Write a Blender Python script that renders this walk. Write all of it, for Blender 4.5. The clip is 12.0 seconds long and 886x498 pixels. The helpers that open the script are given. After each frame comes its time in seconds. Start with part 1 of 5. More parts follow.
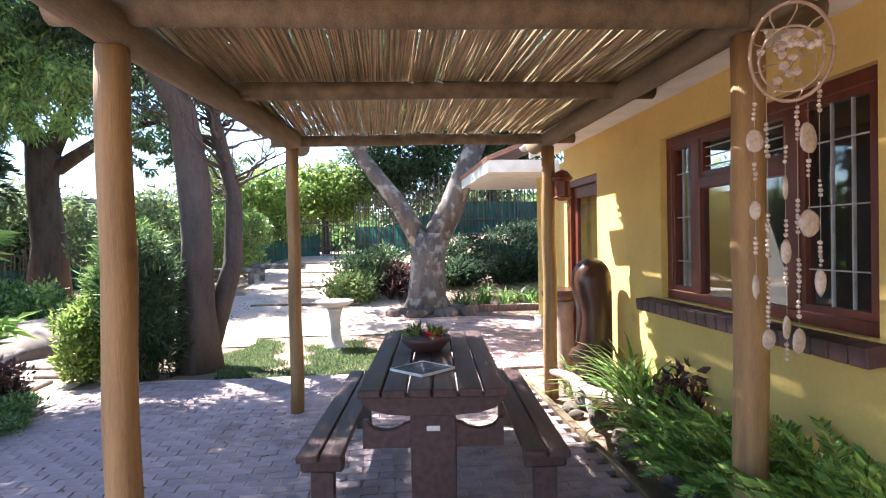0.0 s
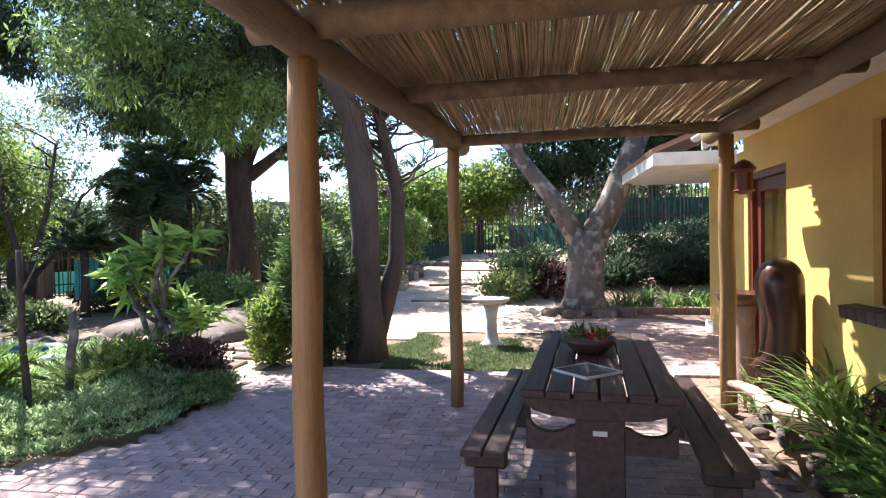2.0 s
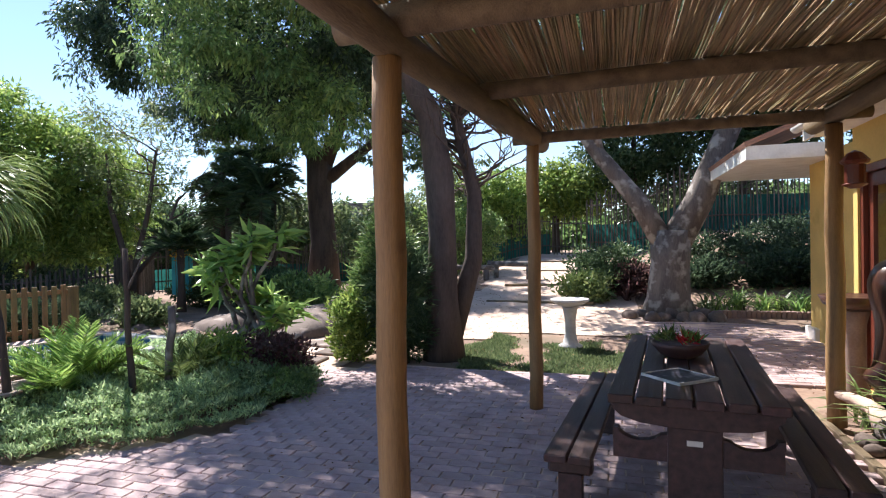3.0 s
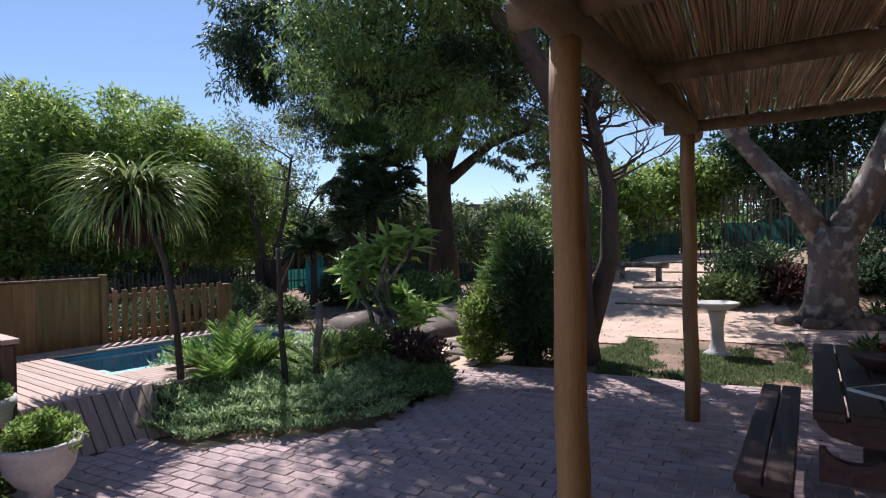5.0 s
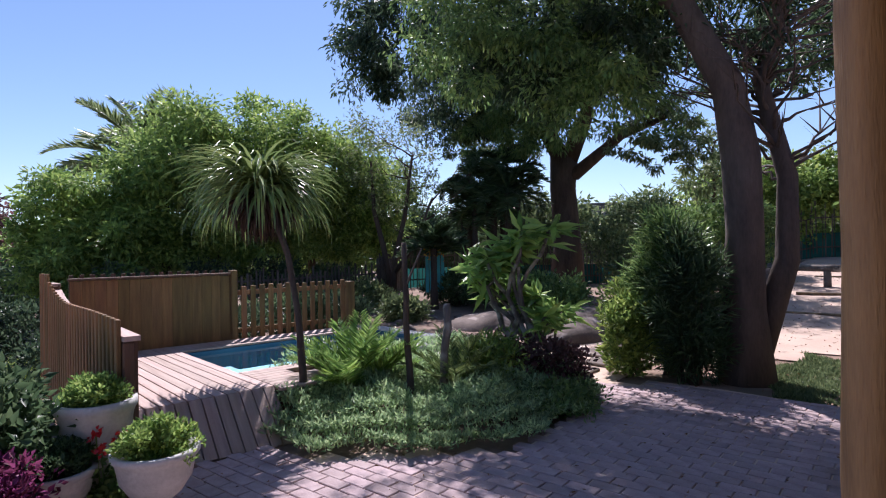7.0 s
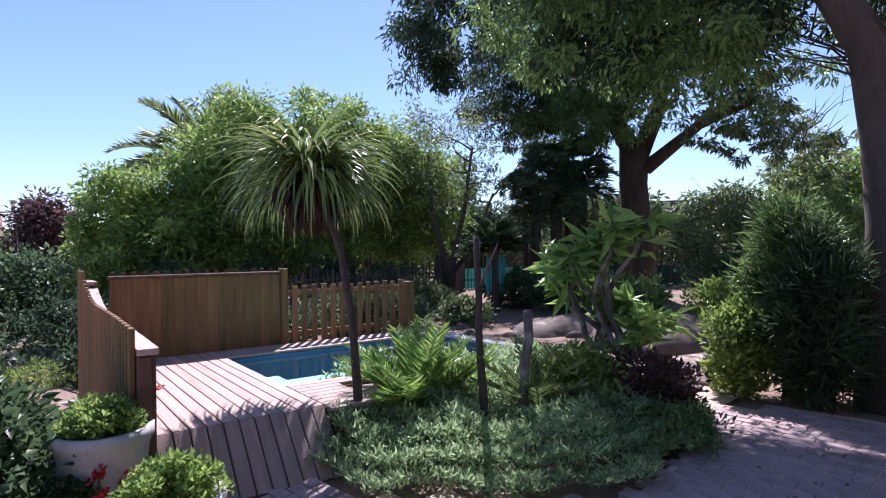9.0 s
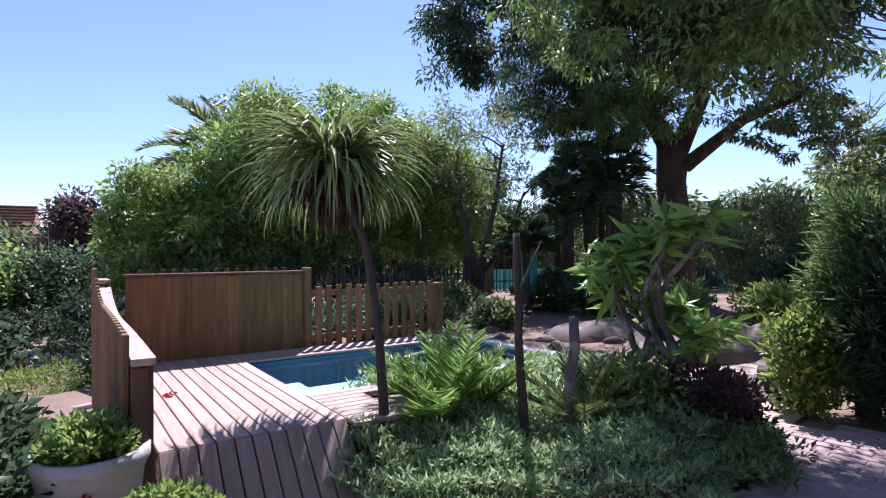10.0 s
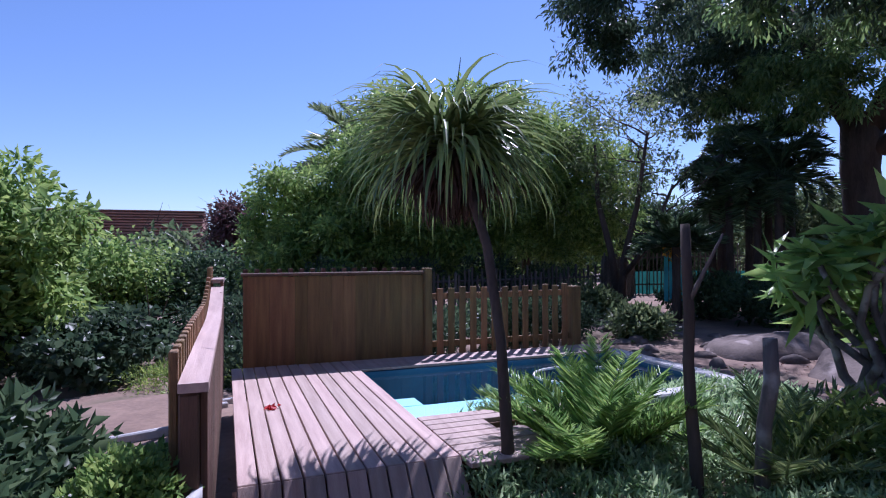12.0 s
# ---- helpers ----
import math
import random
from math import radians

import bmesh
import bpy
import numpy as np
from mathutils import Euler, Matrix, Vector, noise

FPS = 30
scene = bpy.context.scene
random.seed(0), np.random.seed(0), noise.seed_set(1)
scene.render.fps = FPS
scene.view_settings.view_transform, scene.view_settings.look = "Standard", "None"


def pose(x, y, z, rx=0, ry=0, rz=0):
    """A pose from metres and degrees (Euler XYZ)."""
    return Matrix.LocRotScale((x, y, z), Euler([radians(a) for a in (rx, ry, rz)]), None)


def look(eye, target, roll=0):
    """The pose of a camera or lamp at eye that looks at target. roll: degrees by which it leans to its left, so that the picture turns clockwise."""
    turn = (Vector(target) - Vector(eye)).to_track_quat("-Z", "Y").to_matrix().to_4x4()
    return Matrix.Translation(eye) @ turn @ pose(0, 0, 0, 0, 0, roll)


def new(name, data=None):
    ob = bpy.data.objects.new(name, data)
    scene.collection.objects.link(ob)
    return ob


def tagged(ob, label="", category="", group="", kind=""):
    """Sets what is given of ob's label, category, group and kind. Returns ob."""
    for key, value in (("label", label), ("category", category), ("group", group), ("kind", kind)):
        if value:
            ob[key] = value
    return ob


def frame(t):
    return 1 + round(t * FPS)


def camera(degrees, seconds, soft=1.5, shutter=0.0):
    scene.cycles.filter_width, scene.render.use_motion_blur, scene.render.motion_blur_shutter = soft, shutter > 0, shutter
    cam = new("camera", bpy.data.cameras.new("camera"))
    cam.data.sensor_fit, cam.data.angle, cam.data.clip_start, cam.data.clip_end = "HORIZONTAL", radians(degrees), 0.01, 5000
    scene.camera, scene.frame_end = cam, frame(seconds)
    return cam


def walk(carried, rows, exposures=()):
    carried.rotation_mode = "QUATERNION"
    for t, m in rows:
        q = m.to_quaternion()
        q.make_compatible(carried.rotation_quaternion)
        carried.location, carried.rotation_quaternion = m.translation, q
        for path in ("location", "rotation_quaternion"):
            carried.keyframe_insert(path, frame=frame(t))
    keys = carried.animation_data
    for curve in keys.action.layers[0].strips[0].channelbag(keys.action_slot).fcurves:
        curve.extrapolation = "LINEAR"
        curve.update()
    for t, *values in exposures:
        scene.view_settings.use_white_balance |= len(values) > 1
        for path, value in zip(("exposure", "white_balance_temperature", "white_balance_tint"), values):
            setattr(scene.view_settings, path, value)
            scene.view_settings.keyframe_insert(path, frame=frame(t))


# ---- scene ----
cam = camera(75.9, 12.0, soft=1.15)
PATH = [
    (0, (0.35, 1.114, 1.512), (0.567, 3.102, 1.483), -1.1),
    (0.5, (0.364, 1.132, 1.507), (0.434, 3.13, 1.48), -1.0),
    (1, (0.349, 1.135, 1.521), (0.286, 3.133, 1.489), -1.1),
    (1.5, (0.315, 1.13, 1.5), (0.124, 3.12, 1.477), -1.0),
    (2, (0.288, 1.15, 1.502), (-0.026, 3.125, 1.479), -1.0),
    (2.5, (0.262, 1.169, 1.5), (-0.182, 3.119, 1.478), -1.0),
    (3, (0.237, 1.184, 1.492), (-0.329, 3.102, 1.474), -1.0),
    (3.5, (0.202, 1.19, 1.487), (-0.469, 3.074, 1.471), -1.0),
    (5.5, (-0.168, 1.214, 1.47), (-1.173, 2.943, 1.466), -1.2),
    (6, (-0.285, 1.341, 1.469), (-1.377, 3.016, 1.465), -1.1),
    (6.5, (-0.406, 1.493, 1.453), (-1.598, 3.099, 1.452), -1.0),
    (7, (-0.576, 1.655, 1.427), (-1.837, 3.208, 1.432), -0.9),
    (8.8, (-1.15, 2.102, 1.424), (-2.544, 3.536, 1.42), -0.4),
    (9, (-1.226, 2.151, 1.395), (-2.627, 3.578, 1.403), -0.7),
    (9.5, (-1.402, 2.282, 1.389), (-2.83, 3.682, 1.398), -0.5),
    (10, (-1.558, 2.4, 1.381), (-3.024, 3.76, 1.392), -0.3),
    (10.5, (-1.738, 2.522, 1.37), (-3.252, 3.828, 1.385), -0.2),
    (11, (-1.876, 2.653, 1.361), (-3.451, 3.886, 1.379), -0.2),
    (11.5, (-1.99, 2.783, 1.362), (-3.65, 3.898, 1.38), -0.2),
    (12, (-2.12, 2.877, 1.362), (-3.86, 3.863, 1.378), -0.2),
]
EXPO = [(0, 2.5, 6200, 13), (1.5, 2.12, 6350, 13), (2.5, 1.58, 6350, 14), (3.5, 1.12, 6250, 15), (5.5, 0.45, 6150, 18), (7, 0.6, 5950, 24), (9.5, 0.9, 5800, 28), (11, 0.7, 5600, 30), (12, 0.35, 5200, 34)]
walk(cam, [(t, look(eye, target, roll)) for t, eye, target, roll in PATH], EXPO)

# world and sun
SUN_DIR = Vector((-0.95, 0.98, 1.74)).normalized()
world = bpy.data.worlds.new("sky")
scene.world = world
world.use_nodes = True
wn = world.node_tree
sky = wn.nodes.new("ShaderNodeTexSky")
sky.sky_type, sky.sun_disc = "NISHITA", False
sky.sun_elevation, sky.sun_rotation = math.asin(SUN_DIR.z), math.atan2(SUN_DIR.x, SUN_DIR.y)
sky.air_density, sky.dust_density, sky.ozone_density = 1.0, 0.15, 3.5
wn.links.new(sky.outputs[0], wn.nodes["Background"].inputs[0])
wn.nodes["Background"].inputs[1].default_value = 0.09
sun = new("sun", bpy.data.lights.new("sun", "SUN"))
sun.data.energy, sun.data.angle, sun.data.color = 5.0, radians(0.55), (1.0, 0.95, 0.87)
sun.matrix_world = look(SUN_DIR * 30, (0, 0, 0))

rng = np.random.default_rng(7)
R = random.Random(11)


# ---- materials ----
def mat(name, a, b=None, rough=0.7, metal=0.0, scale=6.0, fine=60.0, bump=0.15, stretch=(1, 1, 1), island=0.0, objrand=0.0,
        spots=None, spot_scale=2.0, spot_at=0.62, coord="Object", translucent=0.0, spec=0.5):
    """A surface of two colours mixed by noise at two scales, with fine relief."""
    m = bpy.data.materials.new(name)
    m.use_nodes = True
    nt = m.node_tree
    n, l = nt.nodes, nt.links
    bsdf = n["Principled BSDF"]
    bsdf.inputs["Roughness"].default_value, bsdf.inputs["Metallic"].default_value = rough, metal
    bsdf.inputs["Specular IOR Level"].default_value = spec
    tc, mp = n.new("ShaderNodeTexCoord"), n.new("ShaderNodeMapping")
    mp.inputs["Scale"].default_value = stretch
    l.new(tc.outputs[coord], mp.inputs[0])
    big, small = n.new("ShaderNodeTexNoise"), n.new("ShaderNodeTexNoise")
    big.inputs["Scale"].default_value, small.inputs["Scale"].default_value = scale, fine
    big.inputs["Detail"].default_value, small.inputs["Detail"].default_value = 5, 4
    l.new(mp.outputs[0], big.inputs[0])
    l.new(mp.outputs[0], small.inputs[0])
    add = n.new("ShaderNodeMath")
    add.operation = "MULTIPLY_ADD"
    l.new(small.outputs[0], add.inputs[0])
    add.inputs[1].default_value = 0.45
    l.new(big.outputs[0], add.inputs[2])
    ramp = n.new("ShaderNodeValToRGB")
    b = b or tuple(c * 0.6 for c in a)
    ramp.color_ramp.elements[0].position, ramp.color_ramp.elements[1].position = 0.5, 0.95
    ramp.color_ramp.elements[0].color, ramp.color_ramp.elements[1].color = (*b, 1), (*a, 1)
    l.new(add.outputs[0], ramp.inputs[0])
    out = ramp.outputs[0]
    if spots:
        sn, sr, mx = n.new("ShaderNodeTexNoise"), n.new("ShaderNodeValToRGB"), n.new("ShaderNodeMix")
        sn.inputs["Scale"].default_value, sn.inputs["Detail"].default_value = spot_scale, 6
        l.new(tc.outputs[coord], sn.inputs[0])
        sr.color_ramp.elements[0].position, sr.color_ramp.elements[1].position = spot_at - 0.06, spot_at + 0.04
        l.new(sn.outputs[0], sr.inputs[0])
        mx.data_type = "RGBA"
        l.new(sr.outputs[0], mx.inputs[0])
        l.new(out, mx.inputs[6])
        mx.inputs[7].default_value = (*spots, 1)
        out = mx.outputs[2]
    if island or objrand:
        src = n.new("ShaderNodeNewGeometry").outputs["Random Per Island"] if island else n.new("ShaderNodeObjectInfo").outputs["Random"]
        k = island or objrand
        mr = n.new("ShaderNodeMapRange")
        mr.inputs[3].default_value, mr.inputs[4].default_value = 1 - k, 1 + k
        l.new(src, mr.inputs[0])
        hsv = n.new("ShaderNodeHueSaturation")
        l.new(mr.outputs[0], hsv.inputs["Value"])
        mr2 = n.new("ShaderNodeMapRange")
        mr2.inputs[3].default_value, mr2.inputs[4].default_value = 0.5 + k * 0.06, 0.5 - k * 0.06
        l.new(src, mr2.inputs[0])
        l.new(mr2.outputs[0], hsv.inputs["Hue"])
        l.new(out, hsv.inputs["Color"])
        out = hsv.outputs[0]
    l.new(out, bsdf.inputs["Base Color"])
    if bump:
        bp = n.new("ShaderNodeBump")
        bp.inputs["Strength"].default_value, bp.inputs["Distance"].default_value = min(1.0, bump * 2), 0.01
        l.new(add.outputs[0], bp.inputs["Height"])
        l.new(bp.outputs[0], bsdf.inputs["Normal"])
    if translucent:
        tr, ms = n.new("ShaderNodeBsdfTranslucent"), n.new("ShaderNodeMixShader")
        g = n.new("ShaderNodeGamma")
        g.inputs[1].default_value = 0.8
        l.new(out, g.inputs[0])
        l.new(g.outputs[0], tr.inputs[0])
        ms.inputs[0].default_value = translucent
        l.new(bsdf.outputs[0], ms.inputs[1])
        l.new(tr.outputs[0], ms.inputs[2])
        l.new(ms.outputs[0], n["Material Output"].inputs[0])
    return m


def leafmat(name, a, b, rough=0.42, tr=0.42, isl=0.45, spec=0.3):
    return mat(name, a, b, rough=rough, scale=1.2, fine=9, bump=0, island=isl, translucent=tr, coord="Object", spec=spec)


PAVER = mat("clay_paver", (0.45, 0.345, 0.345), (0.31, 0.225, 0.225), rough=0.85, scale=9, fine=90, bump=0.3, objrand=0.13, spots=(0.24, 0.17, 0.16), spot_scale=1.7, spot_at=0.64)
PAVERS = mat("clay_paver_field", (0.45, 0.345, 0.345), (0.31, 0.225, 0.225), rough=0.85, scale=9, fine=90, bump=0.3, island=0.13, spots=(0.24, 0.17, 0.16), spot_scale=1.7, spot_at=0.64)
SOIL = mat("sandy_soil", (0.31, 0.21, 0.15), (0.16, 0.105, 0.078), rough=0.95, scale=1.3, fine=22, bump=0.5, spots=(0.16, 0.12, 0.08), spot_scale=0.7, spot_at=0.6)
SAND = mat("pale_sand_path", (0.62, 0.47, 0.37), (0.46, 0.33, 0.26), rough=0.95, scale=1.5, fine=45, bump=0.4, spots=(0.33, 0.25, 0.2), spot_scale=4, spot_at=0.66)
WALL = mat("yellow_plaster", (0.70, 0.49, 0.145), (0.58, 0.40, 0.12), rough=0.85, scale=2.2, fine=34, bump=0.35, spots=(0.48, 0.33, 0.09), spot_scale=1.6, spot_at=0.68)
WHITE = mat("white_paint", (0.78, 0.77, 0.73), (0.6, 0.58, 0.54), rough=0.5, scale=4, fine=40, bump=0.1)
POLE = mat("round_pole_wood", (0.37, 0.215, 0.085), (0.19, 0.105, 0.042), rough=0.62, scale=3, fine=45, bump=0.3, stretch=(6, 6, 0.5), spots=(0.12, 0.06, 0.03), spot_scale=5, spot_at=0.72)
BEAM = mat("weathered_pole_wood", (0.20, 0.145, 0.08), (0.09, 0.064, 0.035), rough=0.8, scale=3, fine=40, bump=0.4, stretch=(4, 0.6, 4))
REED = mat("dry_reed", (0.38, 0.27, 0.12), (0.15, 0.10, 0.045), rough=0.6, scale=4, fine=30, bump=0.2, stretch=(8, 0.7, 8), island=0.35)
TABLE = mat("stained_table_wood", (0.085, 0.045, 0.04), (0.035, 0.019, 0.018), rough=0.5, scale=4, fine=40, bump=0.35, stretch=(7, 0.7, 7), objrand=0.2)
FRAME = mat("red_brown_varnish", (0.16, 0.035, 0.018), (0.085, 0.018, 0.01), rough=0.38, scale=3, fine=40, bump=0.12, stretch=(5, 5, 1))
SILL = mat("dark_sill_brick", (0.10, 0.05, 0.045), (0.05, 0.028, 0.026), rough=0.55, scale=8, fine=70, bump=0.3, objrand=0.3)
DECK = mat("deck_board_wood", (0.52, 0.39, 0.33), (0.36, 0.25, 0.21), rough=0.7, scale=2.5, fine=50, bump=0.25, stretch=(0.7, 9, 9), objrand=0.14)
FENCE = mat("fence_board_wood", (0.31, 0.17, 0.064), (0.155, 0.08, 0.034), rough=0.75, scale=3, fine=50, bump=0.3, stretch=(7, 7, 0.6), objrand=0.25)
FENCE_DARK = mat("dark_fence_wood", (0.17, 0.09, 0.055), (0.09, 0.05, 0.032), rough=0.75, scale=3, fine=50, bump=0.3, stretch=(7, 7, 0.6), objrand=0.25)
LATH = mat("grey_lath_wood", (0.14, 0.12, 0.10), (0.05, 0.045, 0.04), rough=0.85, scale=3, fine=40, bump=0.3, stretch=(7, 7, 0.6), island=0.4)
TEAL = mat("teal_mesh_cloth", (0.015, 0.13, 0.115), (0.008, 0.07, 0.06), rough=0.8, scale=3, fine=60, bump=0.1, translucent=0.4)
BARK = mat("grey_bark", (0.19, 0.16, 0.14), (0.08, 0.065, 0.058), rough=0.9, scale=3, fine=26, bump=1.0, stretch=(2, 2, 0.5), spots=(0.34, 0.32, 0.29), spot_scale=4.5, spot_at=0.58)
BARKM = mat("brown_bark", (0.12, 0.09, 0.075), (0.055, 0.04, 0.034), rough=0.92, scale=3, fine=26, bump=0.9, stretch=(2, 2, 0.5))
CREAM = mat("cream_render", (0.42, 0.37, 0.30), (0.34, 0.30, 0.25), rough=0.9, scale=2, fine=20, bump=0.1)
BARKD = mat("dark_bark", (0.11, 0.08, 0.06), (0.045, 0.032, 0.026), rough=0.95, scale=3, fine=24, bump=0.9, stretch=(2, 2, 0.4))
ROCK = mat("granite_rock", (0.19, 0.145, 0.12), (0.09, 0.068, 0.058), rough=0.9, scale=2.5, fine=30, bump=0.6, spots=(0.34, 0.28, 0.25), spot_scale=3, spot_at=0.64)
CONC = mat("cast_concrete", (0.55, 0.54, 0.53), (0.36, 0.35, 0.34), rough=0.8, scale=5, fine=50, bump=0.25)
TERRA = mat("terracotta", (0.34, 0.24, 0.19), (0.22, 0.14, 0.11), rough=0.85, scale=5, fine=60, bump=0.2)
STATUE = mat("oiled_hardwood", (0.085, 0.035, 0.022), (0.035, 0.016, 0.012), rough=0.28, scale=5, fine=40, bump=0.1, stretch=(4, 4, 0.8))
TILE = mat("roof_tile", (0.42, 0.22, 0.15), (0.28, 0.14, 0.10), rough=0.8, scale=2, fine=20, bump=0.3, island=0.2)
TILEG = mat("grey_roof_tile", (0.26, 0.23, 0.21), (0.18, 0.16, 0.15), rough=0.8, scale=2, fine=20, bump=0.3)
# near-black colour stands in for the lack of light behind glass
DARK = mat("unlit_room", (0.06, 0.05, 0.045), (0.03, 0.026, 0.024), rough=0.9, scale=2, fine=20, bump=0)
SHELL = mat("shell", (0.75, 0.66, 0.58), (0.5, 0.38, 0.3), rough=0.25, scale=30, fine=120, bump=0.1, translucent=0.25)
WIRE = mat("pale_cord", (0.45, 0.33, 0.24), (0.3, 0.2, 0.14), rough=0.6, scale=20, fine=90, bump=0.1)
STRAW = mat("dead_thatch", (0.30, 0.16, 0.08), (0.12, 0.06, 0.03), rough=0.9, scale=6, fine=30, bump=0, island=0.4)
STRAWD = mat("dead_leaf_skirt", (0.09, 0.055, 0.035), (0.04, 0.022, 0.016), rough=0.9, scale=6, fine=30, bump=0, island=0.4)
RED = mat("red_petal", (0.65, 0.03, 0.03), (0.4, 0.01, 0.02), rough=0.5, scale=20, fine=90, bump=0, translucent=0.3)
LAWN = leafmat("grass_blade", (0.16, 0.22, 0.09), (0.07, 0.11, 0.04))
LF_MID = leafmat("leaf_mid", (0.19, 0.32, 0.085), (0.08, 0.15, 0.04), rough=0.38, spec=0.5)
LF_HEDGE = leafmat("leaf_hedge", (0.31, 0.46, 0.10), (0.14, 0.24, 0.055))
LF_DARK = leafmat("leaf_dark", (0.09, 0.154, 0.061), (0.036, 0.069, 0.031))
# darker copy of the leaf colours, with shade put into the colour
LF_SHADE = leafmat("leaf_shaded", (0.06, 0.105, 0.05), (0.025, 0.048, 0.024))
LF_YEL = leafmat("leaf_yellow_green", (0.28, 0.39, 0.075), (0.12, 0.2, 0.04))
LF_GREY = leafmat("leaf_grey_green", (0.45, 0.61, 0.31), (0.22, 0.34, 0.15))
LF_BLUE = leafmat("leaf_dull_green", (0.20, 0.27, 0.10), (0.08, 0.12, 0.045), rough=0.4, spec=0.45)
LF_PURP = leafmat("leaf_dark_red", (0.15, 0.075, 0.065), (0.06, 0.032, 0.03))
LF_MAG = leafmat("leaf_magenta", (0.24, 0.04, 0.12), (0.10, 0.018, 0.05))
LF_STRAP = leafmat("leaf_strap", (0.21, 0.29, 0.10), (0.09, 0.14, 0.04), rough=0.3, tr=0.2)
LF_CORD = leafmat("leaf_cordyline", (0.25, 0.34, 0.10), (0.10, 0.16, 0.045), rough=0.32, tr=0.28, spec=0.6)
LF_CYC = leafmat("leaf_cycad", (0.30, 0.48, 0.11), (0.14, 0.27, 0.06), rough=0.33, tr=0.38)


def glass(name, tint=(0.9, 0.95, 0.95), rough=0.02):
    m = bpy.data.materials.new(name)
    m.use_nodes = True
    b = m.node_tree.nodes["Principled BSDF"]
    b.inputs["Base Color"].default_value = (*tint, 1)
    b.inputs["Roughness"].default_value, b.inputs["Transmission Weight"].default_value = rough, 1.0
    b.inputs["IOR"].default_value = 1.5
    return m


GLASS = glass("window_glass")


def water():
    m = bpy.data.materials.new("pool_water")
    m.use_nodes = True
    nt = m.node_tree
    nt.nodes.clear()
    out, mix = nt.nodes.new("ShaderNodeOutputMaterial"), nt.nodes.new("ShaderNodeMixShader")
    tr, gl, fr = nt.nodes.new("ShaderNodeBsdfTransparent"), nt.nodes.new("ShaderNodeBsdfGlossy"), nt.nodes.new("ShaderNodeFresnel")
    tr.inputs["Color"].default_value = (0.72, 0.93, 1.0, 1)
    gl.inputs["Roughness"].default_value = 0.02
    fr.inputs["IOR"].default_value = 1.33
    nz, bp = nt.nodes.new("ShaderNodeTexNoise"), nt.nodes.new("ShaderNodeBump")
    nz.inputs["Scale"].default_value = 5
    bp.inputs["Strength"].default_value, bp.inputs["Distance"].default_value = 0.07, 0.01
    nt.links.new(nz.outputs[0], bp.inputs["Height"])
    nt.links.new(bp.outputs[0], gl.inputs["Normal"])
    nt.links.new(fr.outputs[0], mix.inputs[0])
    nt.links.new(tr.outputs[0], mix.inputs[1])
    nt.links.new(gl.outputs[0], mix.inputs[2])
    nt.links.new(mix.outputs[0], out.inputs["Surface"])
    return m


WATER = water()
# one plaster in two tones: pale as the sunlit shelf, dark as dim depth
POOLSTEP = mat("sunlit_pool_plaster", (0.55, 0.82, 0.88), (0.45, 0.74, 0.82), rough=0.7, scale=3, fine=30, bump=0.1)
POOLPLASTER = mat("dim_pool_plaster", (0.045, 0.17, 0.27), (0.03, 0.12, 0.21), rough=0.7, scale=3, fine=30, bump=0.1)


# ---- mesh helpers ----
def part(name, bm, material, parent=None, label="", kind="", category="", group="", smooth=False, at=None):
    """Links a bmesh as one mesh object under a thing."""
    me = bpy.data.meshes.new(name)
    if smooth:
        for f in bm.faces:
            f.smooth = True
    bm.to_mesh(me)
    bm.free()
    me.materials.append(material)
    ob = new(name, me)
    if parent is not None:
        ob.parent = parent
    if at is not None:
        ob.matrix_basis = at
    return tagged(ob, label, category, group, kind)


def thing(name, at, label, category, group=""):
    ob = new(name)
    ob.matrix_world = at if isinstance(at, Matrix) else pose(*at)
    return tagged(ob, label, category, group)


def box(bm, x0, x1, y0, y1, z0, z1, m=None, bev=0.0):
    v = [bm.verts.new(p) for p in ((x0, y0, z0), (x1, y0, z0), (x1, y1, z0), (x0, y1, z0), (x0, y0, z1), (x1, y0, z1), (x1, y1, z1), (x0, y1, z1))]
    fs = [bm.faces.new([v[i] for i in q]) for q in ((3, 2, 1, 0), (4, 5, 6, 7), (0, 1, 5, 4), (1, 2, 6, 5), (2, 3, 7, 6), (3, 0, 4, 7))]
    if bev:
        es = list({e for f in fs for e in f.edges})
        r = bmesh.ops.bevel(bm, geom=es, offset=bev, segments=1, affect="EDGES")
        v = list({w for f in r["faces"] for w in f.verts} | {w for w in v if w.is_valid})
    if m is not None:
        bmesh.ops.transform(bm, matrix=m, verts=[w for w in v if w.is_valid])
    return v


def boxbm(*a, **k):
    bm = bmesh.new()
    box(bm, *a, **k)
    return bm


